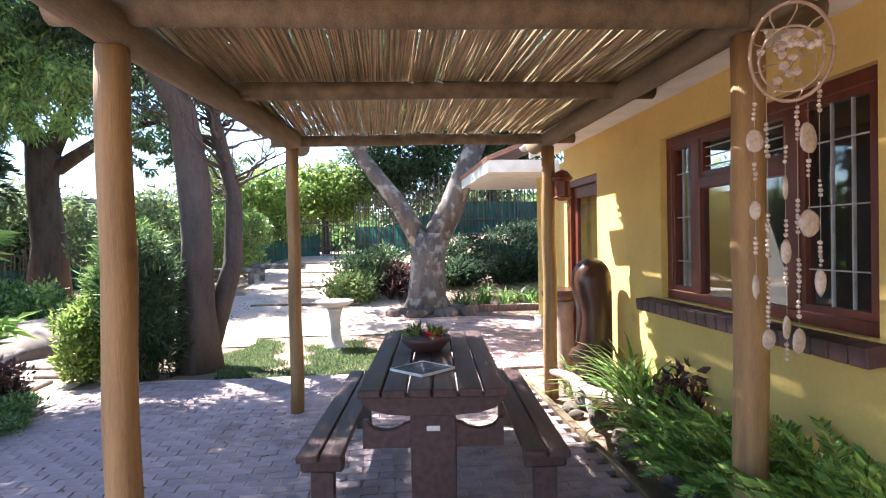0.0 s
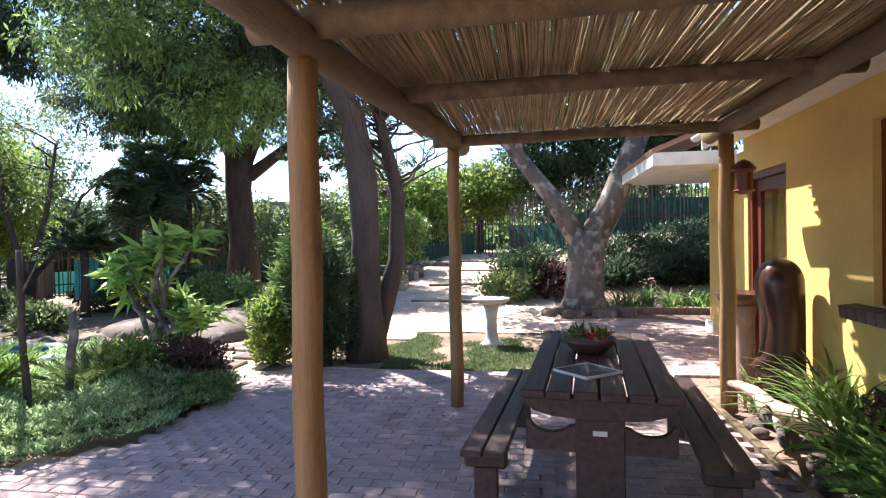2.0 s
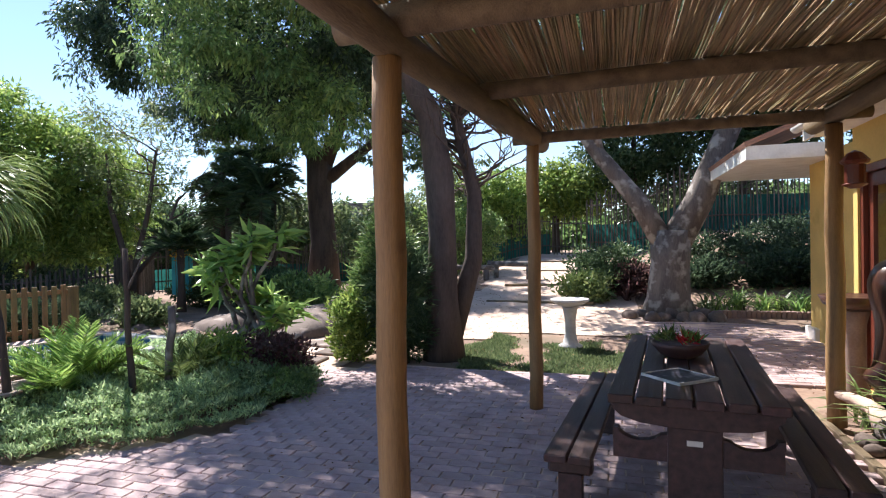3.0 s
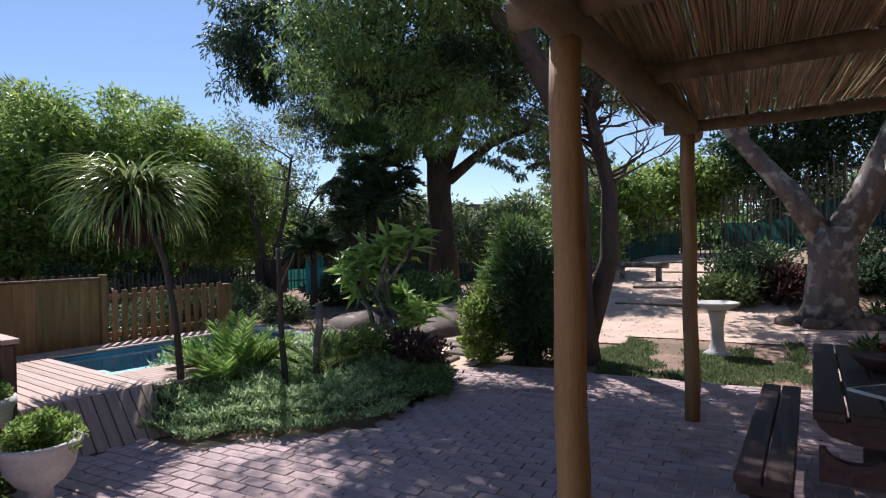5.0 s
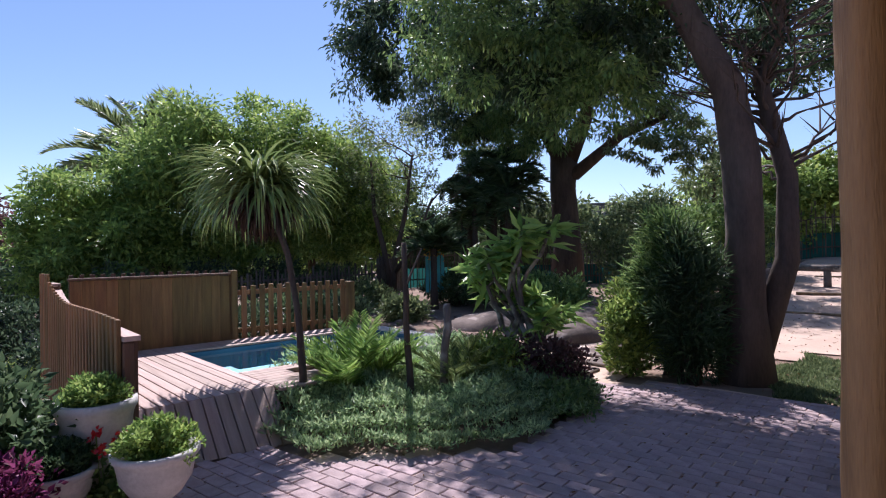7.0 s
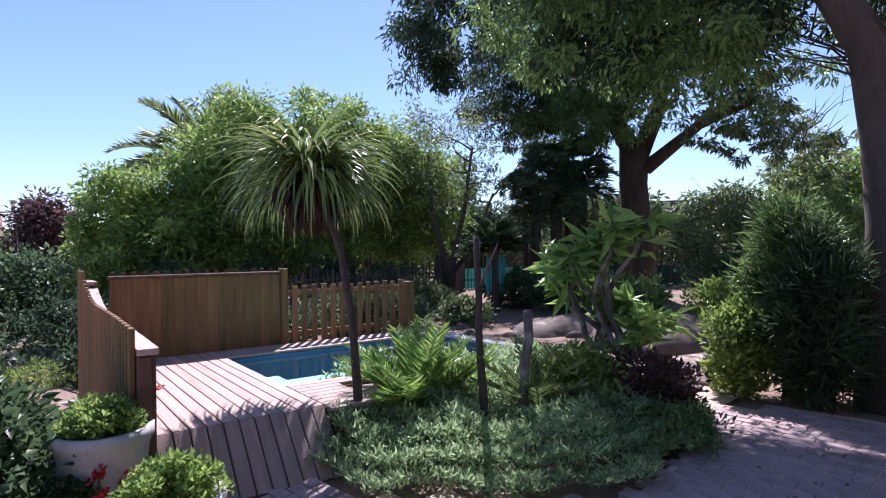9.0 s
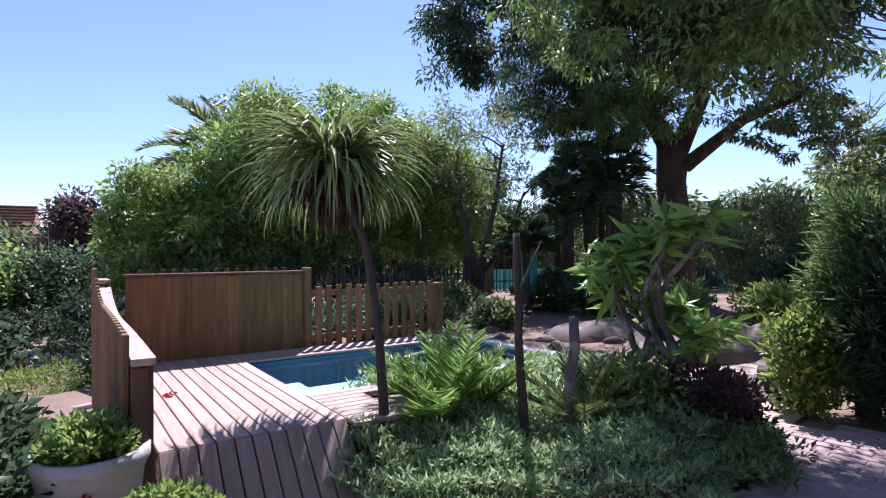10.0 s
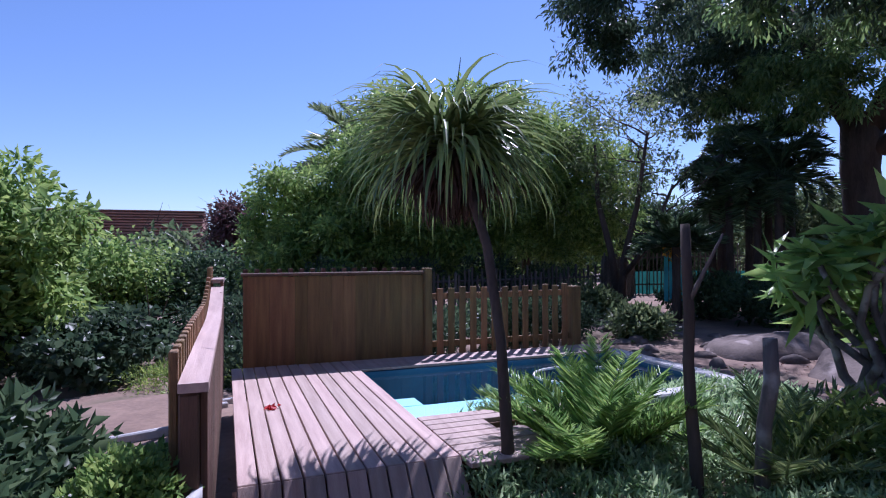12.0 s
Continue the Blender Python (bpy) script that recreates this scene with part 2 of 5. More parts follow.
def tube(bm, pts, rad, n=10, wob=0.0, cap=True):
    """A round tube through points; rad: one radius or one a point."""
    pts = [Vector(p) for p in pts]
    rad = [rad] * len(pts) if isinstance(rad, (int, float)) else rad
    rings, side = [], None
    for i, p in enumerate(pts):
        d = (pts[min(i + 1, len(pts) - 1)] - pts[max(i - 1, 0)]).normalized()
        if side is None:
            side = d.cross(Vector((0, 0, 1)) if abs(d.z) < 0.9 else Vector((1, 0, 0))).normalized()
        side = (side - d * side.dot(d)).normalized()
        up = d.cross(side)
        ring = []
        for k in range(n):
            a = 2 * math.pi * k / n
            r = rad[i] * (1 + wob * noise.noise(p * 2.3 + Vector((math.cos(a), math.sin(a), 0)) * 1.1))
            ring.append(bm.verts.new(p + side * math.cos(a) * r + up * math.sin(a) * r))
        rings.append(ring)
    for a, b in zip(rings, rings[1:]):
        for k in range(n):
            bm.faces.new((a[k], a[(k + 1) % n], b[(k + 1) % n], b[k]))
    if cap:
        bm.faces.new(rings[0][::-1])
        bm.faces.new(rings[-1])
    return bm


def tubebm(*a, **k):
    return tube(bmesh.new(), *a, **k)


def lathe(bm, prof, n=24, cx=0, cy=0):
    rings = [[bm.verts.new((cx + r * math.cos(2 * math.pi * k / n), cy + r * math.sin(2 * math.pi * k / n), z)) for k in range(n)] for r, z in prof]
    for a, b in zip(rings, rings[1:]):
        for k in range(n):
            bm.faces.new((a[k], a[(k + 1) % n], b[(k + 1) % n], b[k]))
    bm.faces.new(rings[0][::-1])
    bm.faces.new(rings[-1])
    return bm


def bend(a, b, n=6, amp=0.1, seed=0):
    """A wobbling line from a to b."""
    a, b = Vector(a), Vector(b)
    out = []
    for i in range(n + 1):
        t = i / n
        w = math.sin(math.pi * t) * amp
        out.append(a.lerp(b, t) + Vector((noise.noise(Vector((seed, t * 3, 0))), noise.noise(Vector((seed, t * 3, 9))), noise.noise(Vector((seed, t * 3, 5))) * 0.4)) * w * 2)
    return out


def leafmesh(name, P, D, L, W, material, parent=None, label="", droop=0.0, kind="", category="", curl=0.25, group=""):
    """Many small pointed leaves: places P, directions D, lengths L, widths W. Each has a fold along its middle."""
    N = len(P)
    P, D = np.asarray(P, float), np.asarray(D, float)
    L, W = np.broadcast_to(L, (N,)), np.broadcast_to(W, (N,))
    D = D + np.array([0, 0, -droop])
    D /= np.linalg.norm(D, axis=1)[:, None] + 1e-9
    S = np.cross(D, rng.normal(size=(N, 3)))
    S /= np.linalg.norm(S, axis=1)[:, None] + 1e-9
    U = np.cross(S, D)
    mid = P + D * (L * 0.45)[:, None]
    V = np.stack([P, mid + S * W[:, None] / 2 + U * (W * curl)[:, None], P + D * L[:, None] - U * (L * 0.12)[:, None], mid - S * W[:, None] / 2 + U * (W * curl)[:, None]], 1).reshape(-1, 3)
    me = bpy.data.meshes.new(name)
    me.vertices.add(4 * N)
    me.vertices.foreach_set("co", V.ravel())
    base = (np.arange(N) * 4)[:, None]
    F = np.concatenate([base + [0, 1, 2], base + [0, 2, 3]], 1).reshape(-1)
    me.loops.add(6 * N)
    me.loops.foreach_set("vertex_index", F)
    me.polygons.add(2 * N)
    me.polygons.foreach_set("loop_start", np.arange(2 * N) * 3)
    me.update(calc_edges=True)
    me.materials.append(material)
    ob = new(name, me)
    if parent is not None:
        ob.parent = parent
    return tagged(ob, label, category, group, kind)


def blob(n, c, r, shell=0.55):
    """Places inside an ellipsoid, thicker towards its skin."""
    d = rng.normal(size=(n, 3))
    d /= np.linalg.norm(d, axis=1)[:, None]
    k = shell + (1 - shell) * rng.random(n)
    return np.array(c) + d * k[:, None] * np.array(r)


def clumps(n_clump, n_leaf, c, r, cr, shell=0.4):
    """Leaves gathered in clumps through an ellipsoid: places and outward ways."""
    C = blob(n_clump, c, r, shell)
    idx = np.repeat(np.arange(n_clump), n_leaf)
    d = rng.normal(size=(len(idx), 3))
    d /= np.linalg.norm(d, axis=1)[:, None]
    size = cr * (0.6 + 0.8 * rng.random(n_clump))[idx]
    P = C[idx] + d * (size * rng.random(len(idx)) ** 0.5)[:, None] * [1, 1, 0.6]
    return P, d * 0.8 + rng.normal(size=d.shape) * 0.5


def smooth(a, b, x):
    t = min(1, max(0, (x - a) / (b - a)))
    return t * t * (3 - 2 * t)


def ground_z(x, y):
    z = 0.075 * max(0.0, min(y, 24) - 9.5) * (0.12 + 0.88 * smooth(-6.5, -2.5, x))
    z += 0.9 * smooth(13, 20, y) * smooth(0.5, 3.5, x)
    z -= 0.35 * smooth(-7.3, -9.5, x) * smooth(8, 4, y)
    z -= 0.6 * smooth(-12, -30, x)
    far = smooth(30, 70, math.hypot(x, y))
    z = z * (1 - far)
    if y > 11:
        z += 0.04 * noise.noise(Vector((x * 0.5, y * 0.5, 0)))
    return z

# ---- the large structure ----
def ground():
    xs = sorted(set([-400, -200, -100, -60] + [round(-40 + i * 0.5, 2) for i in range(140)] + [40, 80, 200, 400]))
    ys = sorted(set([-400, -200, -80, -30, -15] + [round(-8 + i * 0.5, 2) for i in range(100)] + [50, 70, 120, 250, 600]))
    bm = bmesh.new()
    grid = [[bm.verts.new((x, y, ground_z(x, y) - 0.03)) for x in xs] for y in ys]
    pool = lambda x, y: -6.9 < x < -5.0 and 4.6 < y < 7.0
    for j in range(len(ys) - 1):
        for i in range(len(xs) - 1):
            if pool(xs[i] + 0.25, ys[j] + 0.25) and pool(xs[i] - 0.01, ys[j]) and pool(xs[i + 1], ys[j + 1]):
                continue
            bm.faces.new((grid[j][i], grid[j][i + 1], grid[j + 1][i + 1], grid[j + 1][i]))
    part("ground", bm, SOIL, None, "sandy garden soil with leaf litter", "structure", smooth=True)


def sheet(name, outline, material, label, lift, kind="structure"):
    """A thin sheet of ground cover that follows the ground: outline(x, y) says where it lies."""
    bm = bmesh.new()
    made = {}
    step = 0.25
    def v(i, j):
        if (i, j) not in made:
            x, y = i * step, j * step
            x += 0.1 * noise.noise(Vector((x, y, 3)))
            y += 0.1 * noise.noise(Vector((x, y, 7)))
            made[i, j] = bm.verts.new((x, y, ground_z(x, y) - 0.03 + lift + 0.012 * noise.noise(Vector((x * 2, y * 2, 1)))))
        return made[i, j]
    for i in range(-60, 30):
        for j in range(-20, 120):
            if outline((i + 0.5) * step, (j + 0.5) * step):
                bm.faces.new((v(i, j), v(i + 1, j), v(i + 1, j + 1), v(i, j + 1)))
    return part(name, bm, material, None, label, kind, smooth=True)


def in_bed(x, y):
    """The planted bed between the paving and the pool deck."""
    return -5.3 < x < -2.75 - 0.95 * max(0, 5.1 - y) - 0.9 * max(0, y - 6.6) and 4.12 < y < 7.3 and not (x < -4.45 and y < 4.5)


def on_paving(x, y):
    if y < 7.65 and -2.65 < x < 1.84 or x <= -2.65 and -5.2 < x and y < 7.4 and not in_bed(x, y) and (y < 4.3 or x > -3.6) and not (x < -4.3 and y > 3.4):
        return True
    return 0.75 < x < 3.0 and 7.65 <= y < 11.2


def on_path(x, y):
    c = -1.2 - 0.05 * (y - 12) + 0.9 * noise.noise(Vector((y * 0.3, 2, 0)))
    w = 2.2 - 0.06 * (y - 9)
    return 10.2 < y < 23.5 and abs(x - c) < w or 7.4 < y < 10.5 and -4.6 < x < -2.9 or 9.8 < y < 12.5 and -5.5 < x < -1.5


ground()
sheet("paving_bed", lambda x, y: on_paving(x, y), SAND, "sandy bedding between the paving bricks", 0.026)
sheet("path", on_path, SAND, "pale sandy garden path with scattered leaves", 0.02)

# house
HX = 2.5
house = thing("house", (HX, 7.6, 0), "yellow plastered single-storey house with red-brown window frames", "house")


def wall_with_holes(x0, x1, y0, y1, z0, z1, holes):
    """A wall along y, one closed shell, with openings (y0, y1, z0, z1) that go through it."""
    bm = bmesh.new()
    ys = sorted({y0, y1, *[v for h in holes for v in h[:2]]})
    zs = sorted({z0, z1, *[v for h in holes for v in h[2:]]})
    v = {(i, j, k): bm.verts.new((x, y, z)) for i, x in enumerate((x0, x1)) for j, y in enumerate(ys) for k, z in enumerate(zs)}
    full = lambda j, k: 0 <= j < len(ys) - 1 and 0 <= k < len(zs) - 1 and not any(a <= ys[j] < b and c <= zs[k] < d for a, b, c, d in holes)
    for j in range(len(ys) - 1):
        for k in range(len(zs) - 1):
            if not full(j, k):
                continue
            bm.faces.new((v[0, j, k], v[0, j, k + 1], v[0, j + 1, k + 1], v[0, j + 1, k]))
            bm.faces.new((v[1, j, k], v[1, j + 1, k], v[1, j + 1, k + 1], v[1, j, k + 1]))
            for dj, dk, a, b in ((-1, 0, (j, k), (j, k + 1)), (1, 0, (j + 1, k + 1), (j + 1, k)), (0, -1, (j + 1, k), (j, k)), (0, 1, (j, k + 1), (j + 1, k + 1))):
                if not full(j + dj, k + dk):
                    bm.faces.new((v[0, *a], v[1, *a], v[1, *b], v[0, *b]))
    bmesh.ops.recalc_face_normals(bm, faces=bm.faces)
    return bm


WIN = (3.36, 5.29, 1.04, 2.26)
DOOR = (6.58, 7.5, 0.06, 2.16)


def local(ob, par):
    ob.matrix_parent_inverse = par.matrix_world.inverted()
    return ob


bpy.context.view_layer.update()
wall = local(part("wall", wall_with_holes(HX, HX + 0.24, -5, 7.6, -0.1, 2.62, [WIN, DOOR]), WALL, house, "yellow rough plaster wall"), house)
for b in ((HX + 0.24, 3.0, 7.36, 7.6), (3.0, 3.24, 7.36, 10.3), (3.0, 9, 10.3, 10.54), (HX + 0.24, 9, -5, -4.76), (8.76, 9, -4.76, 10.3)):
    local(part("side_wall", boxbm(*b, -0.1, 2.62), WALL, house), house)
local(part("plinth", boxbm(2.94, 3.3, 10.2, 10.6, -0.05, 0.22, bev=0.01), WHITE, house, "white painted plinth"), house)
# inner surfaces added behind the glass, coloured dark as an unlit room
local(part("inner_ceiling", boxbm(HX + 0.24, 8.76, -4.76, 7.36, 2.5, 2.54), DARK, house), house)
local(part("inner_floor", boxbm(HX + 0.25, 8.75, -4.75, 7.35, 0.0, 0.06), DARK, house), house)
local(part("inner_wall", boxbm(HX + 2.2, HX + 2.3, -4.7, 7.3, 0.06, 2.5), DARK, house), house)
# roof, eaves, gutter
roof = local(part("roof", boxbm(0, 3.9, -5.3, 8.04, -0.03, 0, pose(2.2, 0, 2.72, 0, -24, 0)), TILE, house), house)
for k in range(46):
    y0 = -5.3 + k * 0.29
    part("roof_tile", boxbm(0, 3.9, y0, y0 + 0.284, 0.003, 0.035, pose(2.2, 0, 2.72, 0, -24, 0)), TILE, roof)
bm = bmesh.new()
box(bm, 2.22, 2.25, -5.3, 8.1, 2.52, 2.74)
box(bm, 2.25, 2.5, -5.3, 8.0, 2.54, 2.56)
local(part("fascia", bm, WHITE, house, "white painted fascia board"), house)
bm = bmesh.new()
for k in range(8):
    a0, a1 = math.pi * k / 8, math.pi * (k + 1) / 8
    c = [(2.155 - 0.055 * math.cos(a), 2.66 - 0.055 * math.sin(a)) for a in (a0, a1)]
    bm.faces.new([bm.verts.new((c[i][0], y, c[i][1])) for i, y in ((0, -5.3), (1, -5.3), (1, 8.1), (0, 8.1))])
local(part("gutter", bm, WHITE, house, "white half-round gutter"), house)
# wing roof that juts forward
bm = bmesh.new()
box(bm, 1.95, 3.0, 9.3, 9.33, 2.5, 2.68)
box(bm, 1.92, 1.95, 9.3, 12.5, 2.5, 2.68)
box(bm, 1.95, 9, 9.33, 12.5, 2.53, 2.56)
local(part("wing_eave", bm, WHITE, house, "white painted eave boards"), house)
roof = local(part("wing_roof", boxbm(0, 5.2, 9.25, 12.6, -0.03, 0, pose(1.9, 0, 2.69, 0, -22, 0)), TILE, house), house)
for k in range(12):
    part("roof_tile", boxbm(0, 5.2, 9.25 + k * 0.28, 9.525 + k * 0.28, 0.003, 0.035, pose(1.9, 0, 2.69, 0, -22, 0)), TILE, roof)


def window():
    y0, y1, z0, z1 = WIN
    w = thing("window_1", (HX, y0, z0), "red-brown timber window with leaded casement panes", "window")
    w["kind"] = "structure"
    bpy.context.view_layer.update()
    X0, X1 = HX + 0.05, HX + 0.13
    bm = bmesh.new()
    t = 0.07
    box(bm, X0, X1, y0, y1, z0, z0 + t, bev=0.006)
    box(bm, X0, X1, y0, y1, z1 - t, z1, bev=0.006)
    for a in (y0, y1 - t):
        box(bm, X0, X1, a, a + t, z0 + t, z1 - t, bev=0.006)
    ya, yb = y0 + 0.585, y1 - 0.405
    for a in (ya, yb):
        box(bm, X0 - 0.002, X1, a - 0.045, a + 0.045, z0 + t, z1 - t, bev=0.006)
    box(bm, X0, X1, ya + 0.045, yb - 0.045, z1 - 0.42, z1 - 0.34, bev=0.006)
    local(part("window_frame", bm, FRAME, w), w)
    for a, b, c, d, nm in ((y0 + t, ya - 0.045, z0 + t, z1 - t, "sash"), (yb + 0.045, y1 - t, z0 + t, z1 - t, "sash"), (ya + 0.045, yb - 0.045, z1 - 0.34, z1 - t, "sash")):
        s = bmesh.new()
        u = 0.035
        box(s, X0 + 0.01, X1 - 0.01, a, b, c, c + u)
        box(s, X0 + 0.01, X1 - 0.01, a, b, d - u, d)
        box(s, X0 + 0.01, X1 - 0.01, a, a + u, c + u, d - u)
        box(s, X0 + 0.01, X1 - 0.01, b - u, b, c + u, d - u)
        local(part(nm, s, FRAME, w), w)
        lead = bmesh.new()
        hh, ww = d - c - 2 * u, b - a - 2 * u
        for f in (0.3, 0.62):
            box(lead, X0 + 0.028, X0 + 0.05, a + u + ww * f - 0.003, a + u + ww * f + 0.003, c + u, d - u)
        for f in (0.18, 0.5, 0.82):
            box(lead, X0 + 0.027, X0 + 0.051, a + u, b - u, c + u + hh * f - 0.003, c + u + hh * f + 0.003)
        local(part("leading", lead, CONC, w, "pale leaded glazing lattice"), w)
    for a, b, c, d in ((y0 + t, ya - 0.045, z0 + t, z1 - t), (yb + 0.045, y1 - t, z0 + t, z1 - t), (ya + 0.045, yb - 0.045, z0 + t, z1 - 0.42), (ya + 0.045, yb - 0.045, z1 - 0.34, z1 - t)):
        p = local(part("pane", boxbm(X0 + 0.037, X0 + 0.041, a, b, c, d), GLASS, w, "reflecting window glass"), w)
        p.visible_shadow = False


def door():
    y0, y1, z0, z1 = DOOR
    w = thing("door_1", (HX, y0, z0), "red-brown glazed timber door", "door")
    w["kind"] = "structure"
    bpy.context.view_layer.update()
    bm = bmesh.new()
    box(bm, HX + 0.02, HX + 0.14, y0, y0 + 0.07, z0, z1)
    box(bm, HX + 0.02, HX + 0.14, y1 - 0.07, y1, z0, z1)
    box(bm, HX + 0.02, HX + 0.14, y0 + 0.07, y1 - 0.07, z1 - 0.07, z1)
    local(part("door_frame", bm, FRAME, w), w)
    bm = bmesh.new()
    box(bm, HX + 0.06, HX + 0.1, y0 + 0.08, y0 + 0.18, z0, z1 - 0.08)
    box(bm, HX + 0.06, HX + 0.1, y1 - 0.18, y1 - 0.08, z0, z1 - 0.08)
    for a, b in ((0, 0.25), (0.95, 1.05), (z1 - z0 - 0.2, z1 - z0 - 0.08)):
        box(bm, HX + 0.06, HX + 0.1, y0 + 0.18, y1 - 0.18, z0 + a, z0 + b)
    local(part("door_leaf", bm, FRAME, w), w)
    p = local(part("pane", boxbm(HX + 0.078, HX + 0.082, y0 + 0.18, y1 - 0.18, z0 + 0.25, z1 - 0.28), GLASS, w, "reflecting door glass"), w)
    p.visible_shadow = False


window()
door()
sill = thing("window_sill", (HX, 3.3, 0.94), "dark brown brick window sill with sunlit top", "window sill")
sill["kind"] = "structure"
for k in range(20):
    part("brick", boxbm(-0.11, 0.05, 0.003, 0.107, 0, 0.09, bev=0.005), SILL, sill, at=pose(0, k * 0.11, 0.0, R.uniform(-1, 1), -6, 0))

# ---- pergola ----
pergola = thing("pergola", (0.8, 4.9, 0), "round-pole pergola roofed with a split reed screen", "pergola")
bpy.context.view_layer.update()
POSTS = [((-0.64, 3.38), 2.26, 0.062, 0.065), ((-0.42, 6.29), 2.36, 0.056, 0.06), ((2.0, 3.51), 2.40, 0.072, 0.076), ((1.93, 6.35), 2.38, 0.062, 0.068)]
for (x, y), h, r1, r0 in POSTS:
    pts = [(x + 0.006 * math.sin(k * 1.7 + x), y, k * h / 8) for k in range(9)]
    local(part("post", tubebm(pts, [r0 + (r1 - r0) * k / 8 for k in range(9)], 16, 0.05), POLE, pergola, "varnished golden round timber post", smooth=True), pergola)
for line, r in ((((-0.78, -1.2, 2.27), (-0.70, 1.4, 2.31), (-0.635, 3.38, 2.335), (-0.53, 4.9, 2.39), (-0.42, 6.3, 2.43), (-0.40, 6.8, 2.44)), 0.083), (((1.98, -1.2, 2.5), (2.0, 1.5, 2.49), (2.0, 3.5, 2.475), (1.97, 5.0, 2.47), (1.93, 6.8, 2.455)), 0.075)):
    local(part("long_beam", tubebm(line, [r * (1 + 0.06 * math.sin(k * 2)) for k in range(len(line))], 14, 0.05), BEAM, pergola, smooth=True), pergola)
for a, b, r in (((-0.85, 0.9, 2.43), (2.25, 0.9, 2.53), 0.06), ((-0.85, 3.36, 2.40), (2.3, 3.46, 2.50), 0.07), ((-0.68, 4.66, 2.43), (2.2, 4.8, 2.50), 0.055), ((-0.6, 6.33, 2.42), (2.2, 6.38, 2.47), 0.05)):
    local(part("cross_beam", tubebm(bend(a, b, 8, 0.02, a[1]), r, 12, 0.05), BEAM, pergola, smooth=True), pergola)
bm = bmesh.new()
x = -0.75
while x < 2.17:
    for y0, y1 in ((-1.0, 2.4), (2.3, 6.55)):
        zz = 2.50 + 0.02 * (x + 0.7) + R.uniform(0, 0.02)
        dx = R.uniform(-0.05, 0.05)
        ends = [(x + 0.01 * math.sin(t * 5 + x * 40), y0 + (y1 - y0) * t + R.uniform(-0.04, 0.04) * (t in (0, 1)), zz + 0.01 * math.sin(t * 7 + x * 9)) for t in (0, 0.2, 0.4, 0.6, 0.8, 1)]
        ends = [(p[0] + dx * (i / 5 - 0.5), p[1], p[2]) for i, p in enumerate(ends)]
        tube(bm, ends, R.uniform(0.005, 0.0095), 5, cap=True)
    x += R.uniform(0.008, 0.0165) * (1.0 if x < 1.2 else 1.0 + 0.1 * (x - 1.2))
x = -0.74
while x < 2.1:
    for y0, y1 in ((-1.0, 2.9), (2.8, 6.5)):
        sk = R.uniform(-0.06, 0.06)
        tube(bm, [(x + sk * (t - 0.5) + 0.008 * math.sin(t * 6 + x * 31), y0 + (y1 - y0) * t, 2.528 + 0.02 * (x + 0.7) + 0.008 * math.sin(t * 9 + x * 13)) for t in (0, 0.25, 0.5, 0.75, 1)], R.uniform(0.005, 0.009), 5, cap=True)
    x += R.uniform(0.010, 0.019)
# extra reed layer, added to keep sun stripes off the house wall
for k in range(34):
    x = 1.84 + k * 0.0135
    tube(bm, [(x + 0.006 * math.sin(t * 6 + k), -1.0 + 7.5 * t, 2.585 + 0.006 * math.sin(t * 9 + k)) for t in (0, 0.25, 0.5, 0.75, 1)], 0.0075, 5, cap=True)
local(part("reed_screen", bm, REED, pergola, "golden dry reed screen with slits of daylight", "stuff"), pergola)

# ---- picnic table ----
TM = pose(0.6, 4.03, 0, 0, 0, -5.4)
table = thing("picnic_table", TM, "dark-stained slatted timber picnic table on brick paving", "table")
for k in range(6):
    x = -0.39 + k * 0.132
    part("tabletop_plank", boxbm(x, x + 0.12, -0.02 + R.uniform(-.008, .008), 1.84, 0.705, 0.75, bev=0.006), TABLE, table)
for y in (0.03, 1.7):
    bm = bmesh.new()
    prof = [(-0.38, 0.705), (-0.37, 0.67), (-0.33, 0.635), (-0.24, 0.61), (-0.12, 0.6), (0.12, 0.6), (0.24, 0.61), (0.33, 0.635), (0.37, 0.67), (0.38, 0.705)]
    f = [[bm.verts.new((a, yy, b)) for a, b in prof] for yy in (y, y + 0.07)]
    bm.faces.new(f[0]); bm.faces.new(f[1][::-1])
    for i in range(10):
        bm.faces.new((f[0][i], f[1][i], f[1][(i + 1) % 10], f[0][(i + 1) % 10]))
    part("table_rail", bm, TABLE, table)
    part("leg", boxbm(-0.12, 0.12, y + 0.005, y + 0.065, 0, 0.6, bev=0.005), TABLE, table)
    for sg in (-1, 1):
        bm = bmesh.new()
        prof = [(0.121, 0.43), (0.37, 0.43), (0.37, 0.575), (0.345, 0.575)] + [(0.245 + 0.10 * math.cos(a), 0.575 - 0.055 * math.sin(a)) for a in [math.pi * i / 8 for i in range(1, 8)]] + [(0.121, 0.56)]
        f = [[bm.verts.new((sg * a, yy, b)) for a, b in prof] for yy in (y + 0.01, y + 0.06)]
        bm.faces.new(f[0]); bm.faces.new(f[1][::-1])
        for i in range(len(prof)):
            j = (i + 1) % len(prof)
            bm.faces.new((f[0][i], f[1][i], f[1][j], f[0][j]))
        bmesh.ops.recalc_face_normals(bm, faces=bm.faces)
        part("curved_brace", bm, TABLE, table)
part("stretcher", boxbm(-0.04, 0.04, 0.12, 1.7, 0.42, 0.50, bev=0.005), TABLE, table)
part("pale_tag", boxbm(-0.035, 0.035, 0.028, 0.034, 0.52, 0.545), WHITE, table, "small pale maker's tag")
